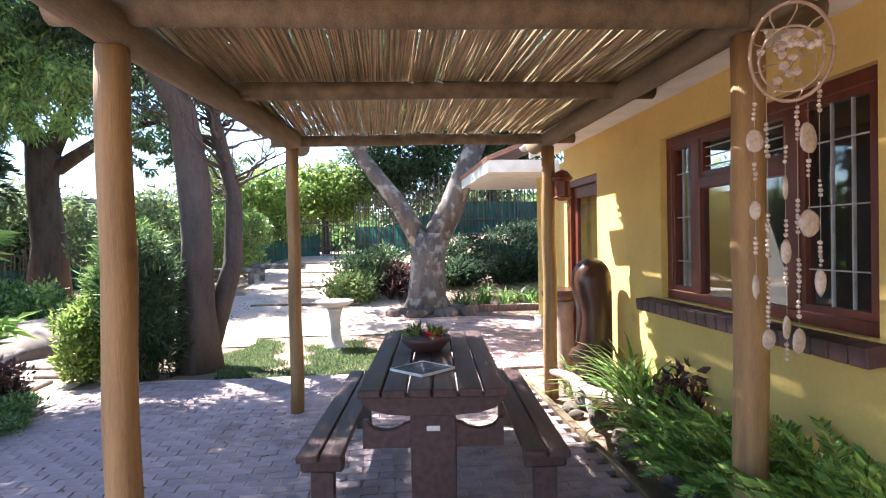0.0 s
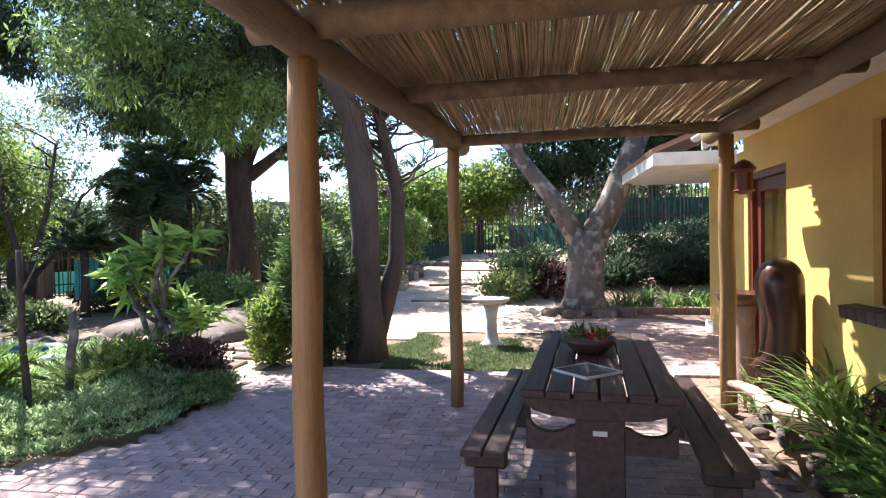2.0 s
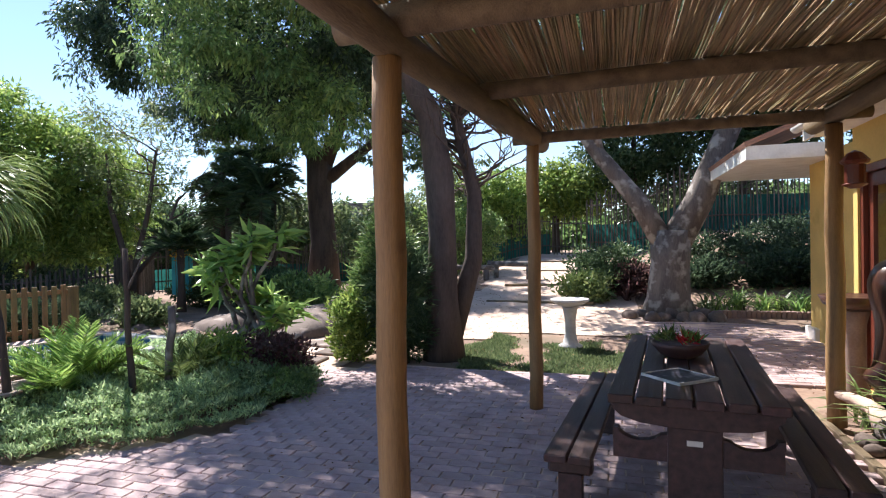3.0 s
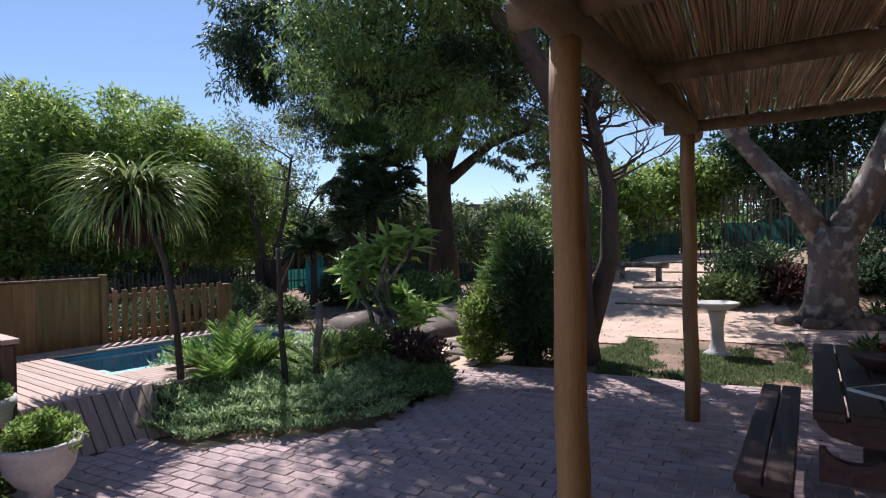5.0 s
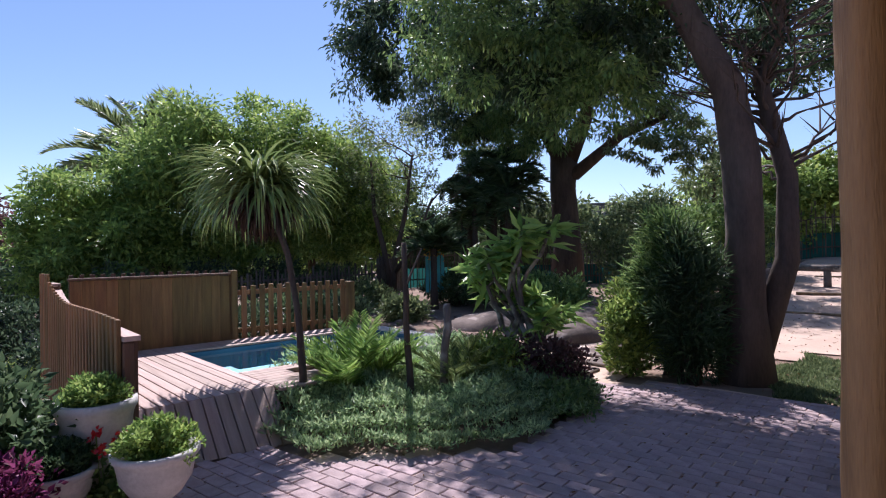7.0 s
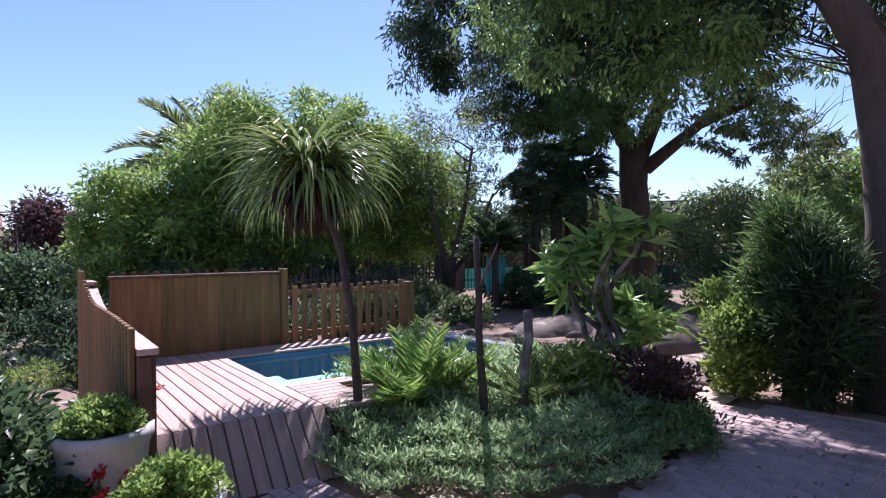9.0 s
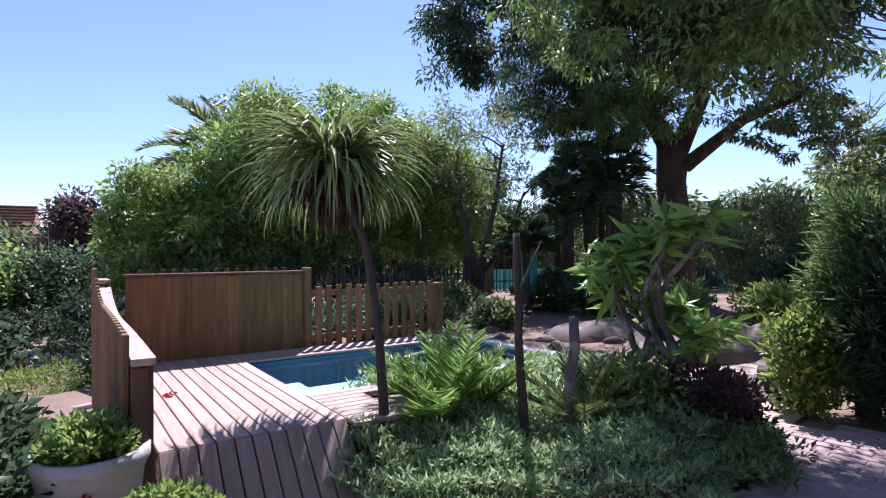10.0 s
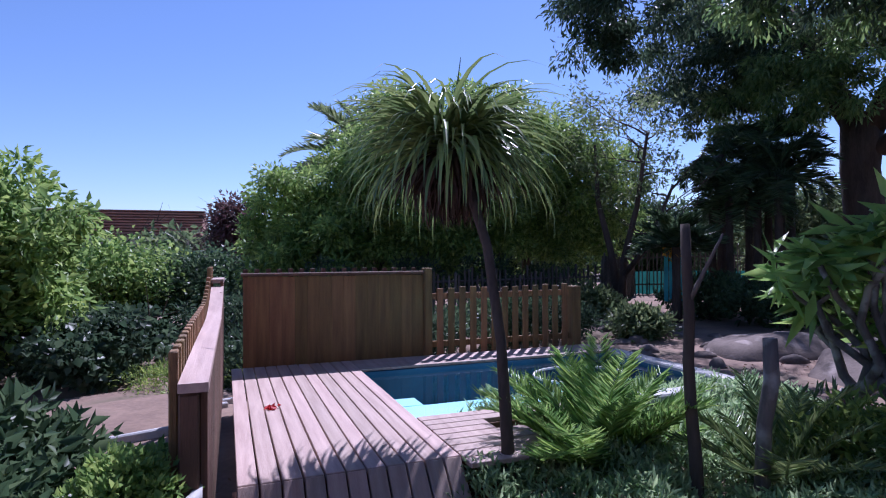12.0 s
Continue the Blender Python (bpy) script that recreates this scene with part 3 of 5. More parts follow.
for s in (-1, 1):
    b = thing("bench", TM @ pose(s * 0.575, -0.02, 0), "dark-stained two-plank timber bench beside the table", "bench", "benches at the picnic table")
    for k in (0, 1):
        part("seat_plank", boxbm(-0.115 + k * 0.12, -0.005 + k * 0.12, -0.08, 1.8, 0.41, 0.45, bev=0.006), TABLE, b)
    for y in (0.0, 1.68):
        part("leg", boxbm(-0.06, 0.06, y, y + 0.06, 0, 0.335, bev=0.004), TABLE, b)
        part("rail", boxbm(-0.11, 0.11, y - 0.01, y + 0.07, 0.335, 0.41, bev=0.012), TABLE, b)

# ---- pool deck ----
UM = pose(-6.78, 4.69, 0, 0, 0, -8.6)     # pool frame: x towards the paving, y along the pool
DZ = 0.355
PW, PL = 1.52, 2.6
deck = thing("pool_deck", UM, "raised pale timber deck with dark gaps round the plunge pool", "deck")
for k in range(11):
    y0 = -1.05 + k * 0.096
    part("board", boxbm(-0.45, 2.25, y0, y0 + 0.087, DZ - 0.025, DZ, bev=0.003), DECK, deck, at=pose(0, 0, R.uniform(-0.002, 0.002)))
for k in range(9):
    x0 = PW + 0.02 + k * 0.094
    part("board", boxbm(x0, x0 + 0.085, 0.004, (1.0, 0.98, 0.37, 0.37, 0.62, 0.60, 0.56, 0.46, 0.32)[k], DZ - 0.025, DZ, bev=0.003), DECK, deck)
for k in range(5):
    x0 = -0.44 + k * 0.086
    part("board", boxbm(x0, x0 + 0.078, 0.004, PL + 0.15, DZ - 0.025, DZ, bev=0.003), DECK, deck)
bm = bmesh.new()
box(bm, -0.44, 2.24, -1.0, -0.96, 0, DZ - 0.026)
box(bm, 2.2, 2.24, -0.96, 0.25, 0, DZ - 0.026)
box(bm, 1.7, 1.74, -0.96, 0.7, 0, DZ - 0.026)
part("joist", bm, FENCE_DARK, deck)
ramp = thing("deck_ramp", UM @ pose(2.255, -1.05, DZ, 0, 47, 0), "short sloping timber ramp from the deck to the paving", "ramp")
for k in range(11):
    part("board", boxbm(0.004, 0.47 + 0.004 * k, k * 0.096, k * 0.096 + 0.087, -0.025, 0, bev=0.003), DECK, ramp)
part("edge_board", boxbm(0.02, 0.44, -0.02, -0.003, -0.06, 0), FENCE_DARK, ramp)

pool = thing("pool", UM @ pose(0, 0, 0), "small rectangular blue plunge pool with a shaded far side", "swimming pool")
bm = bmesh.new()
d = -0.75
box(bm, -0.12, 0, -0.1, PL + 0.1, d, DZ - 0.03)
box(bm, PW, PW + 0.02, -0.1, PL + 0.1, d, DZ - 0.03)
box(bm, 0, PW, -0.1, 0, d, DZ - 0.03)
box(bm, 0, PW, PL, PL + 0.1, d, DZ - 0.03)
box(bm, 0, PW, 0, PL, d - 0.1, d)
part("basin", bm, POOLPLASTER, pool, "deep blue plastered pool basin")
part("shelf", boxbm(0.95, PW - 0.001, 0.001, PL - 0.9, d + 0.001, DZ - 0.095, bev=0.01), POOLSTEP, pool, "pale shallow entry shelf")
part("step_block", boxbm(0.72, 0.949, 0.001, 0.26, d + 0.001, DZ - 0.095, bev=0.01), POOLSTEP, pool, "pale shallow entry shelf")
bm = bmesh.new()
bm.faces.new([bm.verts.new(p) for p in ((0.001, 0.001, DZ - 0.055), (PW - 0.001, 0.001, DZ - 0.055), (PW - 0.001, PL - 0.001, DZ - 0.055), (0.001, PL - 0.001, DZ - 0.055))])
w = part("water", bm, WATER, pool, "clear rippled blue water")
w.visible_shadow = False
bm = bmesh.new()
box(bm, PW - 0.0, PW + 0.16, 1.3, PL, DZ - 0.06, DZ + 0.004, bev=0.012)
box(bm, -0.02, PW + 0.16, PL + 0.002, PL + 0.16, DZ - 0.06, DZ + 0.004, bev=0.012)
part("coping", bm, CONC, pool, "pale stone coping")
hose = bmesh.new()
tube(hose, [(0.66 + 0.34 * math.cos(a), 1.80 + 0.42 * math.sin(a), DZ - 0.055) for a in [i * 2 * math.pi / 32 for i in range(33)]], 0.012, 6)
part("hose", hose, WHITE, thing("pool_hose", UM, "white floating pool cleaner hose curled on the water", "hose"))

# ---- fences round the deck ----
panel = thing("fence_panel", UM @ pose(-0.5, -0.95, 0), "close-boarded brown timber screen behind the deck", "fence")
for k in range(15):
    part("plank", boxbm(-0.02, 0, k * 0.113, k * 0.113 + 0.111, 0.3, 1.155 + R.uniform(-.004, .004)), FENCE, panel)
part("cap_rail", boxbm(-0.05, 0.03, -0.02, 1.7, 1.16, 1.19, bev=0.006), FENCE_DARK, panel)
for k in range(17):
    part("tip", boxbm(-0.09, -0.06, k * 0.1, k * 0.1 + 0.04, 0.3, 1.225), FENCE_DARK, panel)
part("post", boxbm(-0.06, 0.05, 1.70, 1.78, 0.2, 1.22, bev=0.008), FENCE, panel)
pick = thing("picket_fence", UM @ pose(-0.5, 0.83, 0), "open timber picket fence beside the pool", "fence")
for k in range(13):
    part("picket", boxbm(0, 0.022, 0.06 + k * 0.122, 0.06 + k * 0.122 + 0.068, 0.34, 1.02 + R.uniform(-.012, .012), bev=0.005), FENCE, pick)
part("rail", boxbm(-0.03, -0.002, 0.0, 1.62, 0.9, 0.96), FENCE, pick)
part("rail", boxbm(-0.03, -0.002, 0.0, 1.62, 0.42, 0.48), FENCE, pick)
part("post", boxbm(-0.05, 0.06, 1.63, 1.74, 0.1, 1.0, bev=0.008), FENCE, pick)
left = thing("side_fence", UM @ pose(-0.45, -1.13, 0, 0, 0, -0.7), "dark timber balustrade with a sunlit flat cap rail", "fence")
def cap_z(x):
    return 0.96 + 0.004 * math.sin(x * 3) + (0.2 if x < 0.5 else 0.15 * max(0.0, 1 - (x - 0.5) / 1.1) ** 2)
for k in range(30):
    x = 0.03 + k * 0.112
    part("picket", boxbm(x, x + 0.058, -0.095, -0.068, 0.05, cap_z(x) + 0.095, bev=0.004), FENCE, left)
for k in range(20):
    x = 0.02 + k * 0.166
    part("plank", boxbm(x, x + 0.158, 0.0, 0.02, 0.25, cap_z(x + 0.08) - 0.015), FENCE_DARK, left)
for xa, xb in ((0.0, 0.5), (0.52, 3.38)):
    bm = bmesh.new()
    prev = None
    for k in range(13):
        x = xa + k * (xb - xa) / 12
        z = cap_z(min(x, xb - 0.01) if xa < 0.5 else max(x, 0.51))
        ring = [bm.verts.new(p) for p in ((x, -0.065, z - 0.03), (x, 0.025, z - 0.03), (x, 0.025, z), (x, -0.065, z))]
        if prev:
            for i in range(4):
                bm.faces.new((prev[i], prev[(i + 1) % 4], ring[(i + 1) % 4], ring[i]))
        else:
            bm.faces.new(ring)
        prev = ring
    bm.faces.new(prev[::-1])
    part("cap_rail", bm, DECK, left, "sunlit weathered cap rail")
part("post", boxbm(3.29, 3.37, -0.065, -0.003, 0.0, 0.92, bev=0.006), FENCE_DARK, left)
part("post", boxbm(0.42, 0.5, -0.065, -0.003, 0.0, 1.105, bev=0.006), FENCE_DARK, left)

# ---- plants ----
def tree(name, at, label, stems, crowns, bark, leaf, leaf_len=0.09, leaf_w=0.035, cat="tree", wob=0.15, droop=0.3, twigs=0):
    """stems: lists of (points, radii); crowns: (centre, radii, clumps, leaves a clump, clump radius)."""
    t = thing(name, (*at, ground_z(*at) - 0.03), label, cat)
    bm = bmesh.new()
    for pts, rad in stems:
        tube(bm, pts, rad, 12, wob)
    part("trunk", bm, bark, t, smooth=True)
    if twigs:
        bm = bmesh.new()
        for k in range(twigs * len(crowns)):
            pts = stems[(1 + k % (len(stems) - 1)) if len(stems) > 1 else 0][0]
            i = R.randint(len(pts) // 2, len(pts) - 2)
            s = Vector(pts[i]).lerp(Vector(pts[i + 1]), R.random())
            a, l = R.uniform(0, 6.28), R.uniform(0.5, 1.5)
            q = s + Vector((math.cos(a) * l, math.sin(a) * l, R.uniform(0.1, 1.0) * l))
            tube(bm, bend(s, q, 5, 0.16, k), [0.028, 0.021, 0.015, 0.01, 0.007, 0.003], 5, cap=False)
            for _ in range(2):
                tube(bm, bend(s.lerp(q, R.uniform(0.4, 0.8)), q + Vector((R.uniform(-.5, .5), R.uniform(-.5, .5), R.uniform(-.2, .5))), 3, 0.08, k + 7), [0.012, 0.008, 0.005, 0.002], 4, cap=False)
        part("limbwork", bm, bark, t, smooth=True)
    for lf in dict.fromkeys([leaf] + [c[5] for c in crowns if len(c) > 5]):
        mine = [c for c in crowns if (c[5] if len(c) > 5 else leaf) is lf]
        P, D = zip(*[clumps(n, m, c, r, cr) for c, r, n, m, cr, *_ in mine])
        P, D = np.concatenate(P), np.concatenate(D)
        L = leaf_len * (0.6 + 0.8 * rng.random(len(P)))
        leafmesh("crown", P, D, L, L * leaf_w / leaf_len, lf, t, droop=droop)
    return t


# the forked tree at the end of the terrace
# the last crown clump is added well behind the trunk to shade the bank
tree("forked_tree", (1.25, 12.2), "old forked tree with pale flaking grey bark and dark foliage",
     [([(0, 0, -0.1), (0, 0, 0.3), (0.02, 0, 0.9), (0.03, 0, 1.5)], [0.52, 0.38, 0.33, 0.36]),
      ([(-0.1, 0, 1.3), (-0.55, 0, 2.1), (-1.3, 0.1, 3.1), (-2.0, 0.2, 4.2)], [0.22, 0.17, 0.13, 0.09]),
      ([(-1.2, 0.1, 2.95), (-1.35, 0.1, 3.7), (-1.5, 0, 4.6)], [0.12, 0.1, 0.07]),
      ([(0.12, 0, 1.3), (0.5, 0, 2.0), (0.85, 0, 2.9), (1.3, -0.1, 4.0), (1.7, -0.1, 5.0)], [0.27, 0.24, 0.21, 0.17, 0.12])],
     [((-1.5, 1.5, 5.2), (2.6, 2.4, 1.5), 90, 130, 0.5), ((1.4, 0.8, 5.4), (2.6, 2.6, 1.5), 90, 130, 0.5), ((0.6, 5.0, 5.8), (2.6, 2.6, 0.9), 130, 120, 0.42, LF_SHADE)], BARK, LF_DARK, 0.13, 0.055, twigs=7)
# leaning tree beside the bamboo, whose crown shades the paving; clumps above z 5.5 are unseen, added to block sun
tree("leaning_tree", (-1.9, 8.4), "tall leaning tree with two grey stems and feathery foliage",
     [([(0, 0, -0.1), (-0.02, 0, 0.8), (0, 0, 1.6), (-0.02, 0, 2.4), (-0.14, 0, 3.2), (-0.6, -0.2, 4.2), (-1.6, -0.3, 5.1)], [0.3, 0.22, 0.19, 0.19, 0.17, 0.14, 0.09]),
      ([(0.1, 0.1, 0.3), (0.35, 0.3, 1.3), (0.35, 0.4, 2.2), (0.1, 0.4, 3.3), (0.5, 0.4, 4.6)], [0.15, 0.12, 0.1, 0.085, 0.06])],
     [((-2.4, -0.5, 4.5), (1.8, 1.3, 1.3), 110, 130, 0.34), ((-2.2, -0.1, 4.0), (1.6, 0.8, 0.9), 60, 120, 0.3, LF_SHADE), ((-0.3, 0.5, 4.3), (1.3, 0.8, 1.0), 50, 120, 0.3, LF_SHADE), ((-1.8, -1.1, 5.7), (2.1, 2.3, 0.6), 100, 120, 0.3), ((-0.7, -1.4, 6.3), (1.9, 2.0, 0.5), 50, 120, 0.28), ((-1.2, -3.8, 6.2), (1.8, 1.6, 0.6), 40, 100, 0.34), ((-2.5, 0.4, 6.3), (1.3, 1.5, 0.4), 46, 120, 0.28), ((-3.5, 0.8, 6.5), (1.6, 1.6, 0.4), 60, 120, 0.28), ((-3.9, -1.5, 6.3), (1.7, 1.6, 0.4), 10, 110, 0.26), ((-0.6, -0.4, 5.2), (1.7, 1.2, 1.1), 60, 130, 0.36), ((-1.4, -0.4, 3.25), (0.9, 0.6, 0.4), 26, 90, 0.24), ((-2.2, -3.2, 5.9), (1.5, 1.3, 0.6), 24, 110, 0.4)],
     BARKM, LF_MID, 0.09, 0.03, droop=0.8, twigs=6)
# the darkest leaf colour paints shade into some crown clumps
tree("great_tree", (-8.6, 17.5), "great old tree with a thick dark trunk and grey-green crown",
     [([(0, 0, -0.1), (0.05, 0, 1.5), (-0.05, 0, 3.2), (0, 0, 4.4)], [0.58, 0.44, 0.4, 0.42]),
      ([(0, 0, 4.0), (-0.9, 0, 5.6), (-1.6, 0.2, 7.5)], [0.3, 0.22, 0.12]),
      ([(0.1, 0, 4.0), (0.8, -0.2, 5.2), (1.0, 0, 7.5)], [0.28, 0.2, 0.12]),
      ([(0.3, 0, 3.6), (1.8, 0, 4.6), (3.0, 0, 4.9)], [0.2, 0.13, 0.06])],
     [((-1.2, 0, 7.8), (4.2, 3.0, 2.8), 230, 120, 0.4), ((-2.6, 0, 5.4), (2.3, 1.8, 1.7), 70, 110, 0.32), ((3.4, 0, 6.2), (2.6, 1.8, 2.2), 60, 110, 0.32, LF_MID), ((4.2, 0.5, 3.7), (1.2, 1.2, 0.9), 20, 80, 0.24), ((-3.0, -1.0, 6.3), (2.6, 1.4, 1.6), 110, 110, 0.5, LF_SHADE), ((-1.8, -5.6, 6.6), (2.0, 1.3, 1.5), 90, 110, 0.42, LF_SHADE), ((-0.6, -1.4, 5.0), (2.4, 0.8, 1.0), 70, 110, 0.32, LF_MID), ((3.2, -1.0, 4.5), (1.6, 0.7, 1.3), 34, 90, 0.26), ((1.5, -1.2, 6.6), (2.6, 1.0, 1.2), 80, 110, 0.34, LF_MID)], BARKD, LF_BLUE, 0.15, 0.045, droop=0.9, twigs=9)
tree("hedge_tree", (-15.5, 8.6), "broad dense tree-sized hedge with bright green foliage",
     [([(dx, dy, -0.1), (dx * 1.2, dy, 1.5), (dx * 2, dy * 1.2, 3)], [0.16, 0.12, 0.07]) for dx, dy in ((0, 0), (0.5, 1), (-0.4, -1), (0.3, 3), (0.2, 4.5))],
     [((0.4, -1.9, 1.9), (1.6, 1.5, 1.7), 150, 150, 0.42), ((0.4, 0.3, 3.1), (2.0, 2.0, 2.5), 300, 150, 0.5), ((0.8, 2.8, 3.3), (2.2, 2.8, 2.75), 330, 150, 0.5), ((1.6, 5.2, 3.1), (1.8, 1.8, 2.3), 170, 150, 0.46)], BARKD, LF_HEDGE, 0.14, 0.05)
tree("slender_tree", (-11.6, 13.0), "slender many-stemmed tree with sparse small leaves",
     [([(0, 0, 0), (-0.3, 0, 1.4), (-0.7, 0, 2.6), (-0.8, 0, 4)], [0.1, 0.08, 0.06, 0.03]), ([(0, 0, 0), (0.1, 0, 1.2), (0.5, 0, 2.4), (0.8, 0, 4)], [0.1, 0.08, 0.06, 0.03]), ([(0.05, 0, 0.8), (0.8, 0, 1.5), (1.3, 0.2, 2.8)], [0.07, 0.05, 0.03])],
     [((-0.2, 0, 3.9), (2.1, 1.4, 1.9), 110, 40, 0.34)], BARKD, LF_BLUE, 0.1, 0.035, twigs=14)


def strap_plant(name, at, label, n, length, width, elev, material, z0=0.0, arch=1.0, cat="plant", seg=6, stem=None, group="", parent=None, spread=0.03):
    """A rosette of arching strap leaves, each a bent ribbon."""
    rr = random.Random(int(abs(at[0] * 131 + at[1] * 17)))
    bm = bmesh.new()
    for k in range(n):
        az, el = rr.uniform(0, 2 * math.pi), radians(rr.uniform(*elev))
        L, w = length * rr.uniform(0.7, 1.1), width * rr.uniform(0.7, 1.1)
        d = Vector((math.cos(az), math.sin(az), 0))
        s = Vector((-d.y, d.x, 0))
        p = Vector((rr.uniform(-spread, spread), rr.uniform(-spread, spread), z0))
        prev = None
        for i in range(seg + 1):
            t = i / seg
            ww = w * (0.55 + 0.9 * t if t < 0.4 else 1.1 * (1 - t) / 0.6 + 0.02) / 2
            up = Vector((0, 0, 1)) * ww * 0.5
            row = [bm.verts.new(p - s * ww + up), bm.verts.new(p), bm.verts.new(p + s * ww + up)]
            if prev:
                bm.faces.new((prev[0], prev[1], row[1], row[0]))
                bm.faces.new((prev[1], prev[2], row[2], row[1]))
            prev = row
            p = p + (d * math.cos(el) + Vector((0, 0, math.sin(el)))) * (L / seg)
            el -= arch * (2.2 / seg) * (0.4 + t)
    if parent is not None:
        return part("leaves", bm, material, parent)
    t = thing(name, (at[0], at[1], ground_z(*at) - 0.03), label, cat, group)
    part("leaves", bm, material, t)
    return t


# cordyline beside the deck
cord = thing("cordyline", (-4.42, 4.56, 0), "single-stemmed cordyline with a drooping mop of strap leaves", "palm")
part("trunk", tubebm([(0, 0, -0.05), (-0.05, 0.02, 0.4), (-0.13, 0.04, 0.9), (-0.3, 0.07, 1.4), (-0.46, 0.07, 1.7), (-0.68, 0.07, 1.97)], [0.045, 0.034, 0.028, 0.027, 0.03, 0.045], 10, 0.12), BARKD, cord, smooth=True)
strap_plant("", (-5.12, 5.02), "", 560, 0.84, 0.032, (-12, 60), LF_CORD, z0=0, arch=1.05, parent=cord, seg=7, spread=0.1).matrix_basis = pose(-0.7, 0.06, 1.99)
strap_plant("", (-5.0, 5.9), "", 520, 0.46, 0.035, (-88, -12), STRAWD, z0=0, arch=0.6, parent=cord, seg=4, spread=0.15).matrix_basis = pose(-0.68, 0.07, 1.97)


def cycad(at, n, L, lift, label, material=LF_CYC, z0=0.1, leaflet=0.16, elev=(35, 85), arch=0.5, name="cycad", stem=0.0, step=34, wr=0.10):
    """Feather fronds: a rib with a row of narrow leaflets on both sides."""
    c = thing(name, (*at, ground_z(*at) - 0.03), label, "palm")
    rr = random.Random(int(abs(at[0] * 100 + at[1])))
    ribs = bmesh.new()
    P, D, LL = [], [], []
    for k in range(n):
        az, el = 2 * math.pi * (k + rr.uniform(-0.3, 0.3)) / n * 2.618, radians(rr.uniform(*elev))
        d = Vector((math.cos(az), math.sin(az), 0))
        p, pts = Vector((0, 0, z0 + stem)), []
        l = L * rr.uniform(0.8, 1.1)
        for i in range(13):
            pts.append(p.copy())
            f = (d * math.cos(el) + Vector((0, 0, math.sin(el))))
            s = Vector((-d.y, d.x, 0))
            if i > 1:
                for j in range(step // 12 + 1):
                    q = p + f * (l / 12) * j / (step // 12 + 1)
                    ll = leaflet * (0.5 + 1.0 * math.sin(math.pi * min(1, i / 12.5)) ** 0.6) * rr.uniform(0.85, 1.1)
                    for sg in (-1, 1):
                        P.append(q)
                        D.append(s * sg * 0.9 + f * 0.7 + Vector((0, 0, 0.25 + rr.uniform(-0.1, 0.1))))
                        LL.append(ll)
            p = p + f * (l / 12)
            el -= arch * (0.06 + 0.14 * i / 12)
        tube(ribs, pts, [0.012 * (1 - i / 14) for i in range(13)], 4, cap=False)
    part("ribs", ribs, material, c)
    if stem:
        part("trunk", tubebm([(0, 0, -0.1), (0, 0, stem * 0.5), (0, 0, z0 + stem)], [0.3, 0.24, 0.3] if L > 2 else [0.12, 0.08, 0.09], 10, 0.2), BARKD, c, smooth=True)
    LL = np.array(LL)
    leafmesh("frond_foliage", P, D, LL, LL * wr, material, c, curl=0.1)
    return c


cycad((-4.42, 5.16), 28, 0.78, 0, "low cycad with upright feathery green fronds", elev=(42, 88), arch=0.45, leaflet=0.13, wr=0.08, step=60, z0=0.06)
cycad((-20.8, 10.4), 40, 3.1, 0, "tall date palm with long drooping fronds", LF_BLUE, elev=(0, 88), arch=0.7, leaflet=0.5, name="date_palm", stem=4.5, step=48)


def bush(name, at, r, n, m, leaf, ll, lw, label, z=None, cr=0.12, cat="shrub", droop=0.0, shell=0.5, stems=6):
    b = thing(name, (at[0], at[1], ground_z(at[0], at[1]) - 0.03), label, cat)
    bm = bmesh.new()
    for k in range(stems):
        q = blob(1, (0, 0, r[2]), (r[0] * 0.7, r[1] * 0.7, r[2] * 0.6), 0.5)[0]
        tube(bm, bend((R.uniform(-.08, .08), R.uniform(-.08, .08), 0), q, 4, 0.08, k + at[0]), [0.014, 0.012, 0.01, 0.007, 0.004], 5, cap=False)
    part("stems", bm, BARKD, b, kind="stuff" if stems > 15 else "")
    P, D = clumps(n, m, (0, 0, r[2]), (r[0], r[1], r[2] * 0.95), cr, shell)
    P[:, 2] = np.abs(P[:, 2])
    L = ll * (0.6 + 0.8 * rng.random(len(P)))
    leafmesh("foliage", P, D + [0, 0, 0.3], L, L * lw / ll, leaf, b, droop=droop)
    return b


bush("bamboo_clump", (-2.65, 8.3), (0.32, 0.36, 0.98), 150, 90, LF_MID, 0.13, 0.014, "dense upright clump of fine-leaved bamboo", cr=0.2, stems=30)
bush("bamboo_clump", (-2.35, 8.0), (0.3, 0.34, 0.85), 110, 90, LF_DARK, 0.13, 0.014, "dense upright clump of fine-leaved bamboo", cr=0.2, stems=26)
bush("yellow_shrub", (-3.0, 8.0), (0.26, 0.3, 0.5), 60, 70, LF_YEL, 0.07, 0.03, "yellow-green shrub beside the path", cr=0.16)

frang = thing("frangipani", (-3.92, 6.98, 0), "small frangipani tree with crooked bare stems and long glossy leaves", "tree")
tips = []
for k in range(14):
    a = k * 2.4
    tip = Vector((math.cos(a) * R.uniform(0.12, 0.6), math.sin(a) * R.uniform(0.12, 0.6), 0.72 + 0.95 * (k * 0.382 % 1)))
    tips.append(tip)
    base = Vector((-0.05, 0, 0.45)) if k % 2 else Vector((0.2, 0.05, 0.4))
    part("stem", tubebm(bend(base, tip, 5, 0.15, k), [0.035, 0.03, 0.025, 0.022, 0.02, 0.018], 7), BARK, frang, smooth=True)
bm = bmesh.new()
tube(bm, [(0, 0, -0.05), (0.12, 0, 0.2), (0.2, 0.05, 0.42)], [0.06, 0.05, 0.04], 8)
